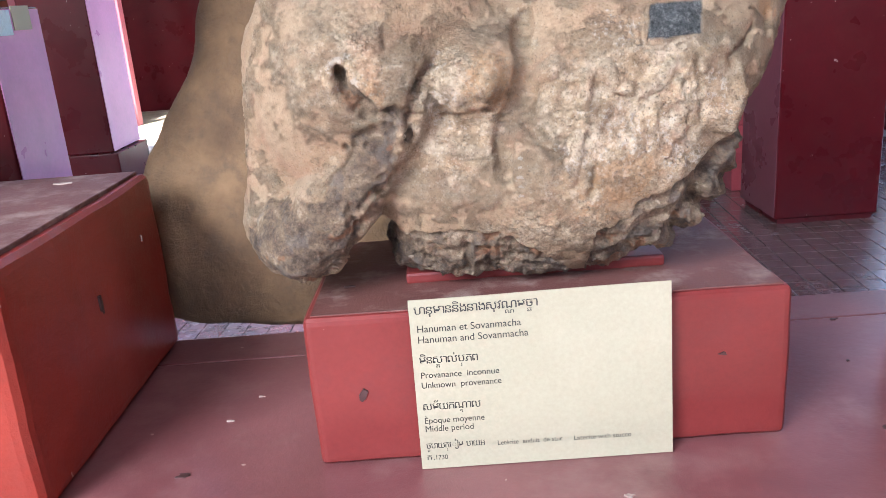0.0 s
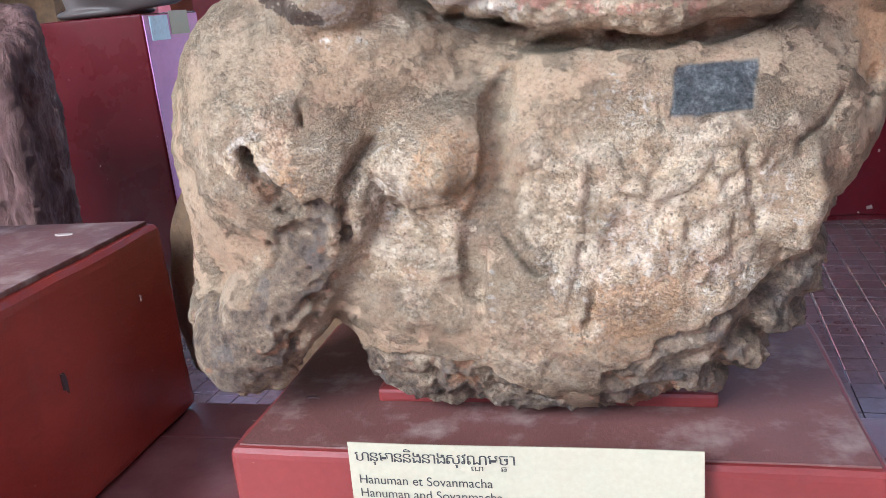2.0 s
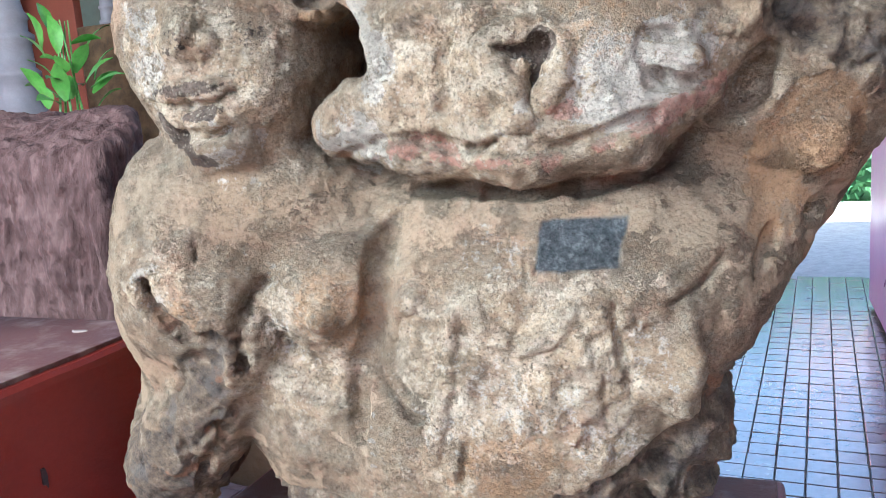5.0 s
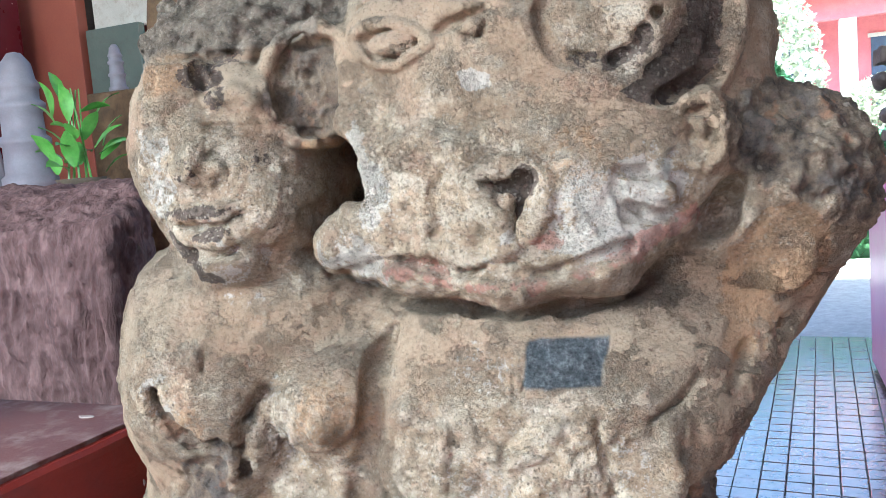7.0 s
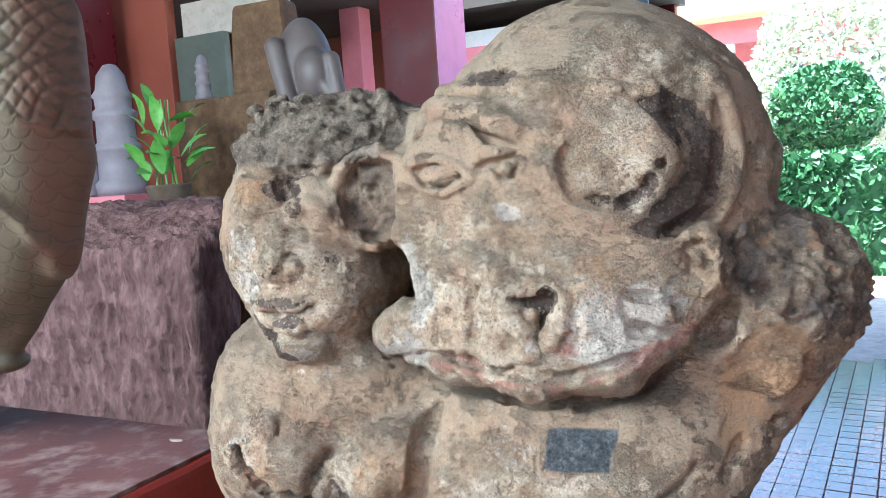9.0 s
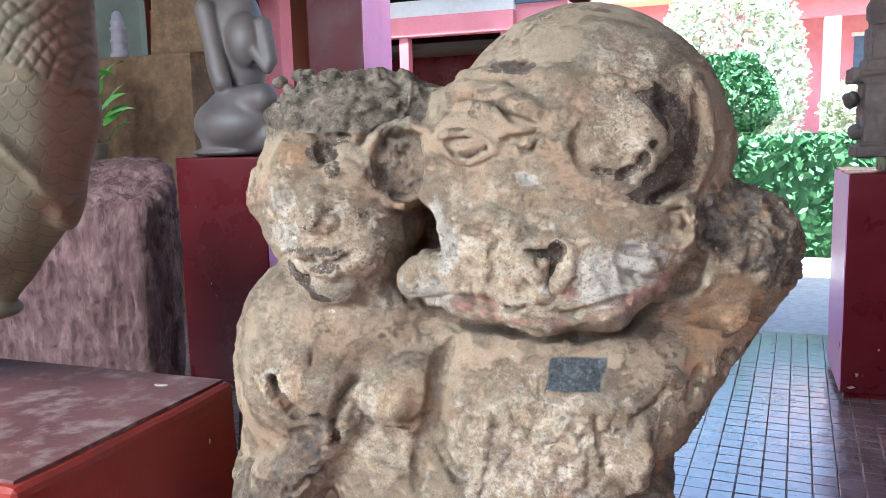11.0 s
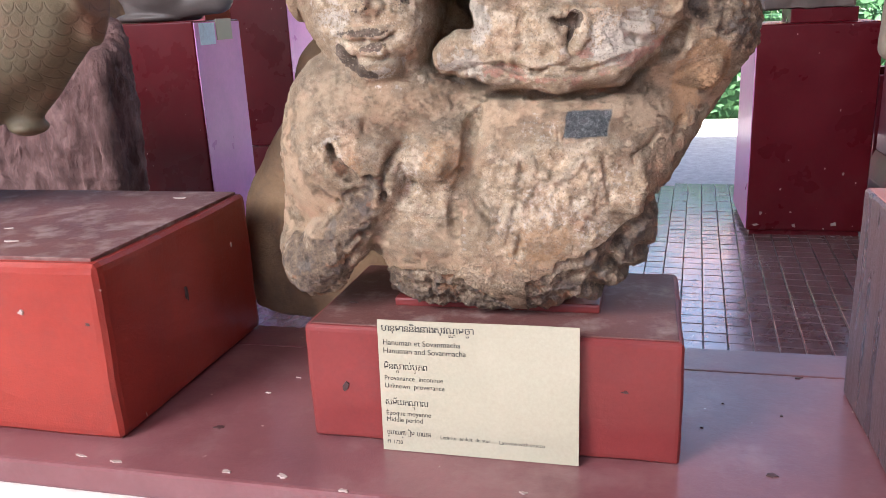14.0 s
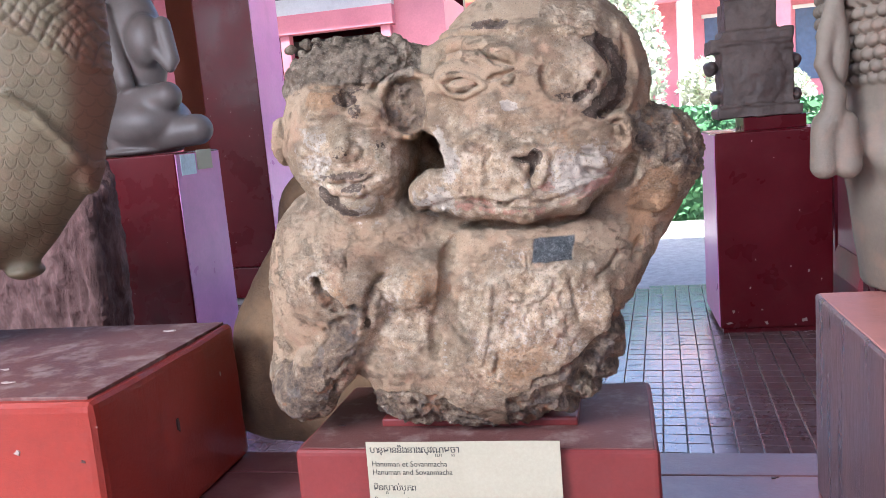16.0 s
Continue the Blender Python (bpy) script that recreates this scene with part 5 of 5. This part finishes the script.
# curled head at the edge of the wooden block
def curled_head():
    C = Carving((0.80, 1.05, 1.08), (1.42, 1.60, 1.86), 0.004)
    C.ball((1.10, 1.33, 1.56), (0.20, 0.21, 0.25), 0.02)
    C.rod((1.09, 1.32, 1.09), (1.08, 1.31, 1.37), 0.135, 0.165, 0.03)
    for i in range(24):
        for j in range(21):
            th = -3.5 + 2.6 * (i + 0.5 * (j % 2)) / 24
            ph = -0.72 + 1.75 * j / 21
            cx, cy = 1.10 + 0.202 * math.cos(ph) * math.cos(th), 1.33 + 0.212 * math.cos(ph) * math.sin(th)
            C.ball((cx, cy, 1.56 + 0.252 * math.sin(ph)), (0.0115, 0.0115, 0.0105), 0.002)
    # long ear with its rim and the heavy slit lobe
    C.rod((0.888, 1.225, 1.575), (0.872, 1.215, 1.520), 0.012, 0.013, 0.006)
    C.rod((0.872, 1.215, 1.520), (0.864, 1.210, 1.475), 0.013, 0.011, 0.006)
    C.rod((0.864, 1.210, 1.475), (0.884, 1.210, 1.425), 0.011, 0.011, 0.006)
    C.ball((0.892, 1.235, 1.500), (0.018, 0.030, 0.075), 0.008)
    C.rod((0.884, 1.210, 1.425), (0.878, 1.210, 1.385), 0.016, 0.020, 0.010)
    for x0, x1 in ((0.868, 0.866), (0.898, 0.902)):
        C.rod((x0, 1.212, 1.380), (x1, 1.212, 1.312), 0.019, 0.022, 0.006)
    C.rod((0.884, 1.188, 1.345), (0.885, 1.188, 1.300), 0.0045, 0.0045, 0.002, True)
    C.rod((0.930, 1.25, 1.36), (0.985, 1.20, 1.30), 0.020, 0.030, 0.020)
    C.plane((1.1, 1.3, 1.090), (0, 0, -1), 0.01)
    p, q, n = C.surface()
    p = p + n * (vnoise(p, 0.04, 9) * 0.002)[:, None]
    return tagged(carved("statue", p, q, SANDSTONE), "brownish sandstone head with rows of small curls and long ear", "statue")


curled_head()


# ---- on the gallery floor ----
def pedestal(x0, y0, w, d, h, label, lilac=0, paint=LILAC):
    p = thing("pedestal", (x0 + w / 2, y0 + d / 2, 0), label, "pedestal", "floor pedestals")
    part("pedestal_body", box((-w / 2, -d / 2, 0.03), (w / 2, d / 2, h), 0.012, 3, 5, 0.003), MAROON, p)
    # side panel with the reflected courtyard light painted on
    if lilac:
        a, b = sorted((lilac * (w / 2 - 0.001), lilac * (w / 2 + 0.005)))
        part("side_face", box((a, -d / 2 + 0.010, 0.04), (b, d / 2 - 0.010, h - 0.010)), paint, p, "side face with courtyard sheen painted lilac pink" if paint is LILAC else "side face with mirrored light painted dusky purple")
    part("foot", box((-w / 2 + 0.02, -d / 2 + 0.02, 0), (w / 2 - 0.02, d / 2 - 0.02, 0.03)), MAROON, p)
    return p


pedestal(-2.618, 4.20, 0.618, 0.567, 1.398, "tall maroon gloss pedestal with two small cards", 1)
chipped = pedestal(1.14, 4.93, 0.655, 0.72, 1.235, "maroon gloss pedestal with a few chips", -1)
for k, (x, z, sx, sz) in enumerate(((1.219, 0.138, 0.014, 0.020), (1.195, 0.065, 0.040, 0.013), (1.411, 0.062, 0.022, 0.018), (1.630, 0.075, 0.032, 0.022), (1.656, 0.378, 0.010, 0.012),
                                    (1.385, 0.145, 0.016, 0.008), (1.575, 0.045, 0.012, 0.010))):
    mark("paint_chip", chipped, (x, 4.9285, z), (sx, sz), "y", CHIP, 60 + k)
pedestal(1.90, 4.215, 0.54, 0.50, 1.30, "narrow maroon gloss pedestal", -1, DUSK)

for lo, hi, m, lab in (((-1.9965, 4.259, 1.260), (-1.991, 4.434, 1.384), BLUE_CARD, "small pale blue printed card stuck to a pedestal"),
                       ((-1.9965, 4.456, 1.282), (-1.990, 4.645, 1.405), PAPER, "small white printed card stuck to a pedestal")):
    tagged(obj("info_card", box(lo, hi, 0.0008, 1), m), lab, "card")


def seated():
    C = Carving((-3.85, 5.80, 1.385), (-2.55, 6.75, 2.90), 0.014)
    C.ball((-3.36, 6.28, 2.30), (0.28, 0.22, 0.55), 0.06)
    C.ball((-3.16, 6.14, 2.34), (0.16, 0.16, 0.22), 0.05)
    C.rod((-3.50, 6.08, 2.60), (-3.32, 6.00, 2.00), 0.09, 0.075, 0.02)
    C.rod((-3.00, 6.15, 2.45), (-2.93, 6.12, 2.16), 0.07, 0.06, 0.02)
    C.ball((-3.30, 6.20, 1.66), (0.40, 0.36, 0.26), 0.06)
    C.rod((-3.35, 6.10, 1.80), (-2.98, 6.05, 1.86), 0.15, 0.12, 0.05)
    C.rod((-3.45, 6.05, 1.52), (-2.80, 6.15, 1.57), 0.13, 0.13, 0.03)
    C.rod((-3.05, 6.1, 2.25), (-2.95, 6.1, 2.10), 0.06, 0.05, 0.03)
    C.ball((-3.4, 6.25, 1.43), (0.36, 0.34, 0.06), 0.02)
    C.plane((0, 0, 1.39), (0, 0, -1), 0.01)
    p, q, n = C.surface()
    # three quarters of life size, on its pedestal
    p = np.array((-2.400, 4.492, 1.398)) + (p - np.array((-3.43, 6.25, 1.39))) * 0.727
    return tagged(carved("statue", p, q, GREY_STONE), "grey polished sandstone seated torso with bent knees", "statue")


seated()


def block_torso():
    C = Carving((1.04, 4.95, 1.20), (1.86, 5.6, 2.25), 0.008)
    C.block((1.215, 5.08, 1.33), (1.625, 5.40, 1.84), 0.02)
    C.block((1.185, 5.06, 1.30), (1.665, 5.42, 1.375), 0.015)
    C.block((1.150, 5.08, 1.72), (1.610, 5.40, 1.80), 0.03)
    C.block((1.235, 5.10, 1.82), (1.535, 5.38, 2.02), 0.02)
    C.ball((1.385, 5.24, 2.10), (0.17, 0.15, 0.14), 0.03)
    for bx, bz in ((1.165, 1.630), (1.645, 1.640), (1.650, 1.430), (1.190, 1.450)):
        C.ball((bx, 5.20, bz), (0.040, 0.10, 0.045), 0.015)
    C.ball((1.42, 5.075, 1.56), (0.15, 0.020, 0.18), 0.02)
    C.rod((1.20, 5.075, 1.765), (1.60, 5.075, 1.755), 0.014, 0.014, 0.01)
    C.rod((1.20, 5.060, 1.390), (1.64, 5.060, 1.390), 0.010, 0.010, 0.01)
    C.plane((0, 0, 1.315), (0, 0, -1), 0.008)
    p, q, n = C.surface()
    p = p + n * (vnoise(p, 0.10, 2) * 0.010 + vnoise(p, 0.035, 3) * 0.006 - np.abs(vnoise(p, 0.02, 6)) * 0.004)[:, None]
    return tagged(carved("stone_torso", p, q, DARK_STONE), "dark weathered stone torso fragment on a small red base", "statue")


block_torso()
tagged(obj("red_base", box((1.33, 5.08, 1.235), (1.69, 5.42, 1.315), 0.005, 2), MAROON), "small maroon base block under the stone torso", "base")


def rough_stone():
    C = Carving((-2.8, 2.15, -0.06), (-1.05, 3.05, 1.60), 0.008)
    s, (x, y, z) = C.region(C.lo, C.lo + C.n * C.cell, 0)
    q = np.maximum(np.maximum(np.abs(x + 1.905) - 0.66, np.abs(y - 2.61) - 0.35), np.abs(z - 0.718) - 0.717)
    C.blend(s, q.astype(np.float32), 0.02)
    C.plane((-1.245, 2.45, 0.7), (0.75, 0.66, 0), 0.04)
    C.plane((-1.9, 2.26, 1.29), (0, -0.42, 1), 0.05)
    C.rod((-1.285, 2.22, 1.6), (-1.305, 2.22, 0.2), 0.05, 0.06, 0.03, cut=True)
    p, f, n = C.surface()
    st = p * np.array((1, 1, 0.45))
    p = p + n * (vnoise(p, 0.30, 2) * 0.03 + vnoise(st, 0.07, 3) * 0.014 - np.abs(vnoise(st, 0.045, 5)) * 0.020 - np.abs(vnoise(st, 0.022, 7)) * 0.009 + vnoise(p, 0.014, 6) * 0.005)[:, None]
    return tagged(carved("rough_stone", p, f, PURPLE_STONE), "large rough purple brown sandstone block with tool marks", "stone")


rough_stone()


# pale turned stone posts on a pink base, a plant in a pot, far stones
def turned_post(at, s, label):
    prof = [(0.20, 0), (0.21, 0.1), (0.17, 0.13), (0.165, 0.34), (0.19, 0.36), (0.19, 0.40), (0.155, 0.43), (0.15, 0.60), (0.18, 0.63), (0.18, 0.67), (0.14, 0.70), (0.145, 0.78), (0.165, 0.80), (0.13, 0.85), (0.11, 0.97), (0.05, 1.05), (0.01, 1.06)]
    ob = obj("stone_post", lathe([(r * s, z * s) for r, z in prof], 20), PALE_STONE, True)
    ob.location = at
    return tagged(ob, label, "post", "turned stone posts")


tagged(obj("pink_base", box((-5.45, 4.8, 0), (-4.35, 5.5, 1.44), 0.01), PINK), "pink painted base under pale stone posts", "base")
turned_post((-4.70, 5.1, 1.44), 1.0, "pale lilac turned stone post with a rounded top")
tagged(obj("leaning_stone", box((-5.05, 4.85, 1.44), (-4.78, 4.98, 2.25), 0.03, 2, 4, 0.01, (0.07, 0.02)), PALE_STONE), "pale lilac stone slab leaning beside a post", "stone")
tagged(obj("stone_chest", box((-4.92, 6.0, 0), (-3.82, 6.5, 2.25), 0.02, 2, 3, 0.01), BROWN_STONE), "large brown stone block standing behind the plant", "stone")
turned_post((-4.69, 6.15, 2.25), 0.42 / 1.06, "small pale turned stone post with a rounded top")
tagged(obj("stone_lintel", box((-4.36, 6.15, 2.25), (-3.70, 6.45, 3.05), 0.04, 2, 3, 0.015, (0.06, 0.02)), BROWN_STONE), "brown sandstone fragment resting on a large block", "stone")


def potted_plant(at):
    pl = thing("potted_plant", at, "young plant with fresh green leaves in a brown pot", "plant")
    part("pot", lathe([(0.12, 0), (0.17, 0.28), (0.18, 0.30), (0.15, 0.30), (0.14, 0.26)], 20), BARK, pl, "", True)
    rnd = random.Random(5)
    part("stand", box((-0.2, -0.2, -1.2), (0.2, 0.2, 0), 0.01), BROWN_STONE, pl)
    for k in range(24):
        a, z, r = rnd.uniform(0, 6.28), rnd.uniform(0.30, 0.90), rnd.uniform(0.02, 0.18)
        bm = bmesh.new()
        ln, wd = rnd.uniform(0.16, 0.27), rnd.uniform(0.042, 0.068)
        rows = []
        for i in range(6):
            t = i / 5
            w = wd * math.sin(math.pi * min(t * 0.92 + 0.06, 1)) + 0.002
            rows.append([bm.verts.new((t * ln, sgn * w, 0.25 * ln * math.sin(t * 2.2) + abs(sgn) * 0.008)) for sgn in (-1, 0, 1)])
        for p0, p1 in zip(rows, rows[1:]):
            for j in (0, 1):
                bm.faces.new((p0[j], p0[j + 1], p1[j + 1], p1[j]))
        lf = part("leaf", bm, BRIGHT_LEAF, pl, "", True)
        lf.matrix_local = pose(r * math.cos(a), r * math.sin(a), z, rnd.uniform(-30, 30), rnd.uniform(-70, 10), math.degrees(a))
    bm = bmesh.new()
    for a in range(5):
        bmesh.ops.create_cone(bm, segments=6, radius1=0.010, radius2=0.005, depth=0.7,
                              matrix=pose(0.05 * math.cos(a * 1.3), 0.05 * math.sin(a * 1.3), 0.6, 8 * math.cos(a), 8 * math.sin(a), 0))
    part("stem", bm, BRIGHT_LEAF, pl)


potted_plant((-4.08, 5.0, 1.20))

# far side of the gallery
tagged(obj("orange_panel", box((-8.2, 7.6, 0), (-6.5, 7.75, 4.0), 0.01), ORANGE), "terracotta painted wall panel", "wall", kind="structure")
tagged(obj("green_panel", box((-6.45, 7.65, 0), (-5.7, 7.75, 3.2), 0.01), GREEN_PAINT), "grey green painted panel", "wall", kind="structure")
tagged(obj("cream_frame", box((-6.45, 7.8, 3.2), (-4.9, 7.88, 3.62), 0.01), CREAM), "cream painted frame of a display", "wall", kind="structure")
tagged(obj("eave_board", box((-16, 6.95, 4.95), (14, 7.03, 5.45), 0.005), CEILING_DARK), "dark eave board along the roof edge", "trim", kind="structure")
tagged(obj("eave_trim", box((-16, 6.92, 4.90), (14, 7.06, 4.95), 0.005), WHITE_PAINT), "white painted trim under the eave", "trim", kind="structure")

# rose painted pillar with a chamfered base, and the balustrade beside it
def pillar(x0, y0, x1, y1, inset):
    p = thing("pillar", ((x0 + x1) / 2, (y0 + y1) / 2, 0), "square rose painted gallery pillar on a chamfered base", "pillar", kind="structure")
    w, d = (x1 - x0) / 2, (y1 - y0) / 2
    part("base_block", box((-w, -d, 0), (w, d, 0.24), 0.012, 3), ROSE, p)
    bm = bmesh.new()
    low = [bm.verts.new((a * w, b * d, 0.24)) for a, b in ((-1, -1), (1, -1), (1, 1), (-1, 1))]
    top = [bm.verts.new((a * (w - inset), b * (d - inset), 0.40)) for a, b in ((-1, -1), (1, -1), (1, 1), (-1, 1))]
    for k in range(4):
        bm.faces.new((low[k], low[(k + 1) % 4], top[(k + 1) % 4], top[k]))
    bm.faces.new(list(reversed(low)))
    bm.faces.new(top)
    part("chamfer", bm, ROSE, p)
    part("shaft", box((-w + inset, -d + inset, 0.40), (w - inset, d - inset, 5.2), 0.012, 3), ROSE, p)
    return p


pillar(1.945, 5.00, 2.45, 5.68, 0.05)
rail = thing("balustrade", (2.2, 5.95, 0), "low maroon balustrade with a rose painted brace", "balustrade", kind="structure")
part("panel", box((-0.45, -0.04, 0.46), (1.2, 0.04, 0.86), 0.005), MAROON, rail)
part("handrail", box((-0.46, -0.07, 0.86), (1.2, 0.07, 0.91), 0.01), MAROON, rail)
part("brace", box((-0.18, -0.15, 0), (-0.11, -0.05, 0.86), 0.008), ROSE, rail, "rose painted upright brace")


# ---- the courtyard ----
def leafy(name, centre, radii, count, size, material, label, category, seed, fill=0.75, kind=""):
    """A clipped shrub or hedge: many small leaves through an uneven body."""
    rnd = np.random.RandomState(seed)
    d = rnd.normal(size=(count, 3))
    d /= np.linalg.norm(d, axis=1)[:, None]
    if fill < 0:
        d = rnd.uniform(-1, 1, (count, 3))
        ax = rnd.randint(0, 3, count)
        d[np.arange(count), ax] = np.sign(d[np.arange(count), ax]) * rnd.uniform(0.86, 1.0, count)
        p = d * radii
        p[:, 2] += vnoise(p + centre, 0.6, 2) * 0.06
    else:
        p = d * (rnd.uniform(fill, 1, count) ** 0.5)[:, None] * radii
        p *= (1 + 0.16 * vnoise(d * radii, max(radii) * 0.5, seed))[:, None]
    a, b = rnd.normal(size=(count, 3)), rnd.normal(size=(count, 3))
    a /= np.linalg.norm(a, axis=1)[:, None]
    b -= a * (a * b).sum(1)[:, None]
    b /= np.linalg.norm(b, axis=1)[:, None]
    sz = size * rnd.uniform(0.6, 1.3, count)[:, None]
    p = p + np.array(centre)
    v = np.stack([p - a * sz, p + b * sz * 0.5, p + a * sz, p - b * sz * 0.5], 1).reshape(-1, 3)
    me = bpy.data.meshes.new(name)
    me.from_pydata(v.tolist(), [], np.arange(count * 4).reshape(-1, 4).tolist())
    me.materials.append(material)
    return tagged(new(name, me), label, category, kind=kind)


leafy("hedge", (4.75, 10.6, 0.64), (4.9, 0.75, 0.72), 30000, 0.07, LEAF, "low clipped green hedge along the kerb", "hedge", 3, -1, "stuff")
tagged(obj("hedge_core", box((-0.1, 10.0, -0.05), (9.5, 11.2, 1.18), 0.1, 2), LEAF), "dense dark green inside of the hedge", "hedge", kind="stuff")


def bush(at, r, material, label, seed, count=4200, size=0.06, height=0):
    t = thing("bush", at, label, "bush")
    tr = lathe([(0.06, 0), (0.045, 0.4), (0.03, height or r[2] * 1.2)], 10)
    part("trunk", tr, BARK, t)
    cr = leafy("crown", (0, 0, height or r[2] * 1.05), r, count, size, material, "", "", seed, 0.55)
    cr.parent = t
    if "label" in cr:
        del cr["label"]
    return t


bush((0.33, 13.0, -0.03), (0.78, 0.7, 0.72), LEAF, "round clipped green bush in the garden", 4, 6500, 0.055, 1.88)
bush((-2.6, 13.2, -0.03), (0.45, 0.45, 1.0), LEAF, "narrow clipped green bush in the garden", 6, 2600)
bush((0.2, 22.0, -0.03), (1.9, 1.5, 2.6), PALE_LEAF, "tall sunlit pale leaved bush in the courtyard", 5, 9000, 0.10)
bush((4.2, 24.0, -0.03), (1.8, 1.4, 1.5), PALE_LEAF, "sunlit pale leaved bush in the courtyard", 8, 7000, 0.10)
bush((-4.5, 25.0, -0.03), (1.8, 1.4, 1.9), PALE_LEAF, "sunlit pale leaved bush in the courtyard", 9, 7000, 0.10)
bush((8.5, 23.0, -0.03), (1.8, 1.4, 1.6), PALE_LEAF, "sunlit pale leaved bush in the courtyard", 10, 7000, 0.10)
for k, (y, z) in enumerate(((14.8, 0.12), (16.6, 0.30), (18.4, 0.5))):
    tagged(obj("garden_step", box((-14, y, -0.1), (14, y + 1.6, z), 0.03, 2), KERB), "pale sunlit stone step of the garden terrace", "step", "terrace steps", "structure")


def far_building():
    b = thing("far_gallery", (0, 33, 0), "pink gallery across the courtyard with columns and blue shutters", "building")
    part("wall", box((-22, 2.5, 0), (22, 2.8, 6.2)), PINK, b)
    part("terrace", box((-22, -0.6, 0), (22, 2.5, 0.9)), KERB, b)
    part("frieze", box((-22, -0.3, 5.3), (22, 0.1, 6.3), 0.02), PINK, b)
    rb = bmesh.new()
    vs = [rb.verts.new(c) for c in ((-23, -1.2, 6.2), (23, -1.2, 6.2), (23, 4, 10), (-23, 4, 10), (-23, -1.2, 6.0), (23, -1.2, 6.0), (23, 4, 9.7), (-23, 4, 9.7))]
    for f in ((0, 1, 2, 3), (7, 6, 5, 4), (0, 4, 5, 1), (1, 5, 6, 2), (2, 6, 7, 3), (3, 7, 4, 0)):
        rb.faces.new([vs[i] for i in f])
    part("roof", rb, ROOF_TILE, b, "orange tiled roof")
    for k in range(13):
        x = -21 + 3.5 * k
        part("column", box((x - 0.28, -0.28, 0.9), (x + 0.28, 0.28, 5.3), 0.03), WHITE_PAINT if k % 2 else PINK, b)
        w = part("window", box((x + 1.0, 2.44, 2.0), (x + 2.5, 2.52, 4.8), 0.02), BLUE_SHUTTER, b, "blue shuttered window")
        part("window_frame", box((x + 0.9, 2.42, 4.8), (x + 2.6, 2.53, 4.95), 0.01), WHITE_PAINT, w)


far_building()

# ---- floor tiles, the nearest as single pieces ----
def tile_mesh(k):
    bm = box((-0.0475, -0.0475, -0.012), (0.0475, 0.0475, 0), 0.0025, 1)
    me = bpy.data.meshes.new("tile")
    for v in bm.verts:
        v.co.z += 0.0006 * math.sin(k * 3 + v.co.x * 40)
    bm.to_mesh(me)
    bm.free()
    me.materials.append(TILE)
    return me


floor_ob = bpy.data.objects["floor"]
tile_meshes = [tile_mesh(k) for k in range(4)]
ANGLE = radians(-3.33)
rnd = random.Random(11)
rest_v, rest_f = [], []
for i in range(-150, 140):
    for j in range(-14, 76):
        gx, gy = i * 0.1 + 0.0485, j * 0.1 + 0.006
        x, y = gx * math.cos(ANGLE) - gy * math.sin(ANGLE), gx * math.sin(ANGLE) + gy * math.cos(ANGLE)
        if not (-15.5 < x < 13.5 and -0.2 < y < 6.37):
            continue
        if 0.55 < x < 1.75 and 3.0 < y < 5.6 or 0.5 < x < 1.0 and 2.2 < y < 3.0:
            t = new("tile", tile_meshes[rnd.randrange(4)])
            t.location, t.rotation_euler = (x, y, rnd.uniform(-0.0008, 0.0008)), (rnd.uniform(-0.004, 0.004), rnd.uniform(-0.004, 0.004), ANGLE)
            t.parent = floor_ob
        else:
            z, c, s = rnd.uniform(-0.0008, 0.0008), math.cos(ANGLE) * 0.0475, math.sin(ANGLE) * 0.0475
            tx, ty = rnd.uniform(-0.0002, 0.0002), rnd.uniform(-0.0002, 0.0002)
            k = len(rest_v)
            for a, b in ((-1, -1), (1, -1), (1, 1), (-1, 1)):
                rest_v.append((x + a * c - b * s, y + a * s + b * c, z + a * tx + b * ty))
            for a, b in ((-1, -1), (1, -1), (1, 1), (-1, 1)):
                rest_v.append((x + (a * c - b * s) * 1.03, y + (a * s + b * c) * 1.03, -0.0119))
            rest_f.append((k, k + 1, k + 2, k + 3))
            for a in range(4):
                rest_f.append((k + a, k + 4 + a, k + 4 + (a + 1) % 4, k + (a + 1) % 4))
me = bpy.data.meshes.new("tile_field")
me.from_pydata(rest_v, [], rest_f)
me.materials.append(TILE)
tile_field = tagged(new("tile_field", me), "dark red glazed square floor tiles", kind="stuff")
tile_field.parent = floor_ob
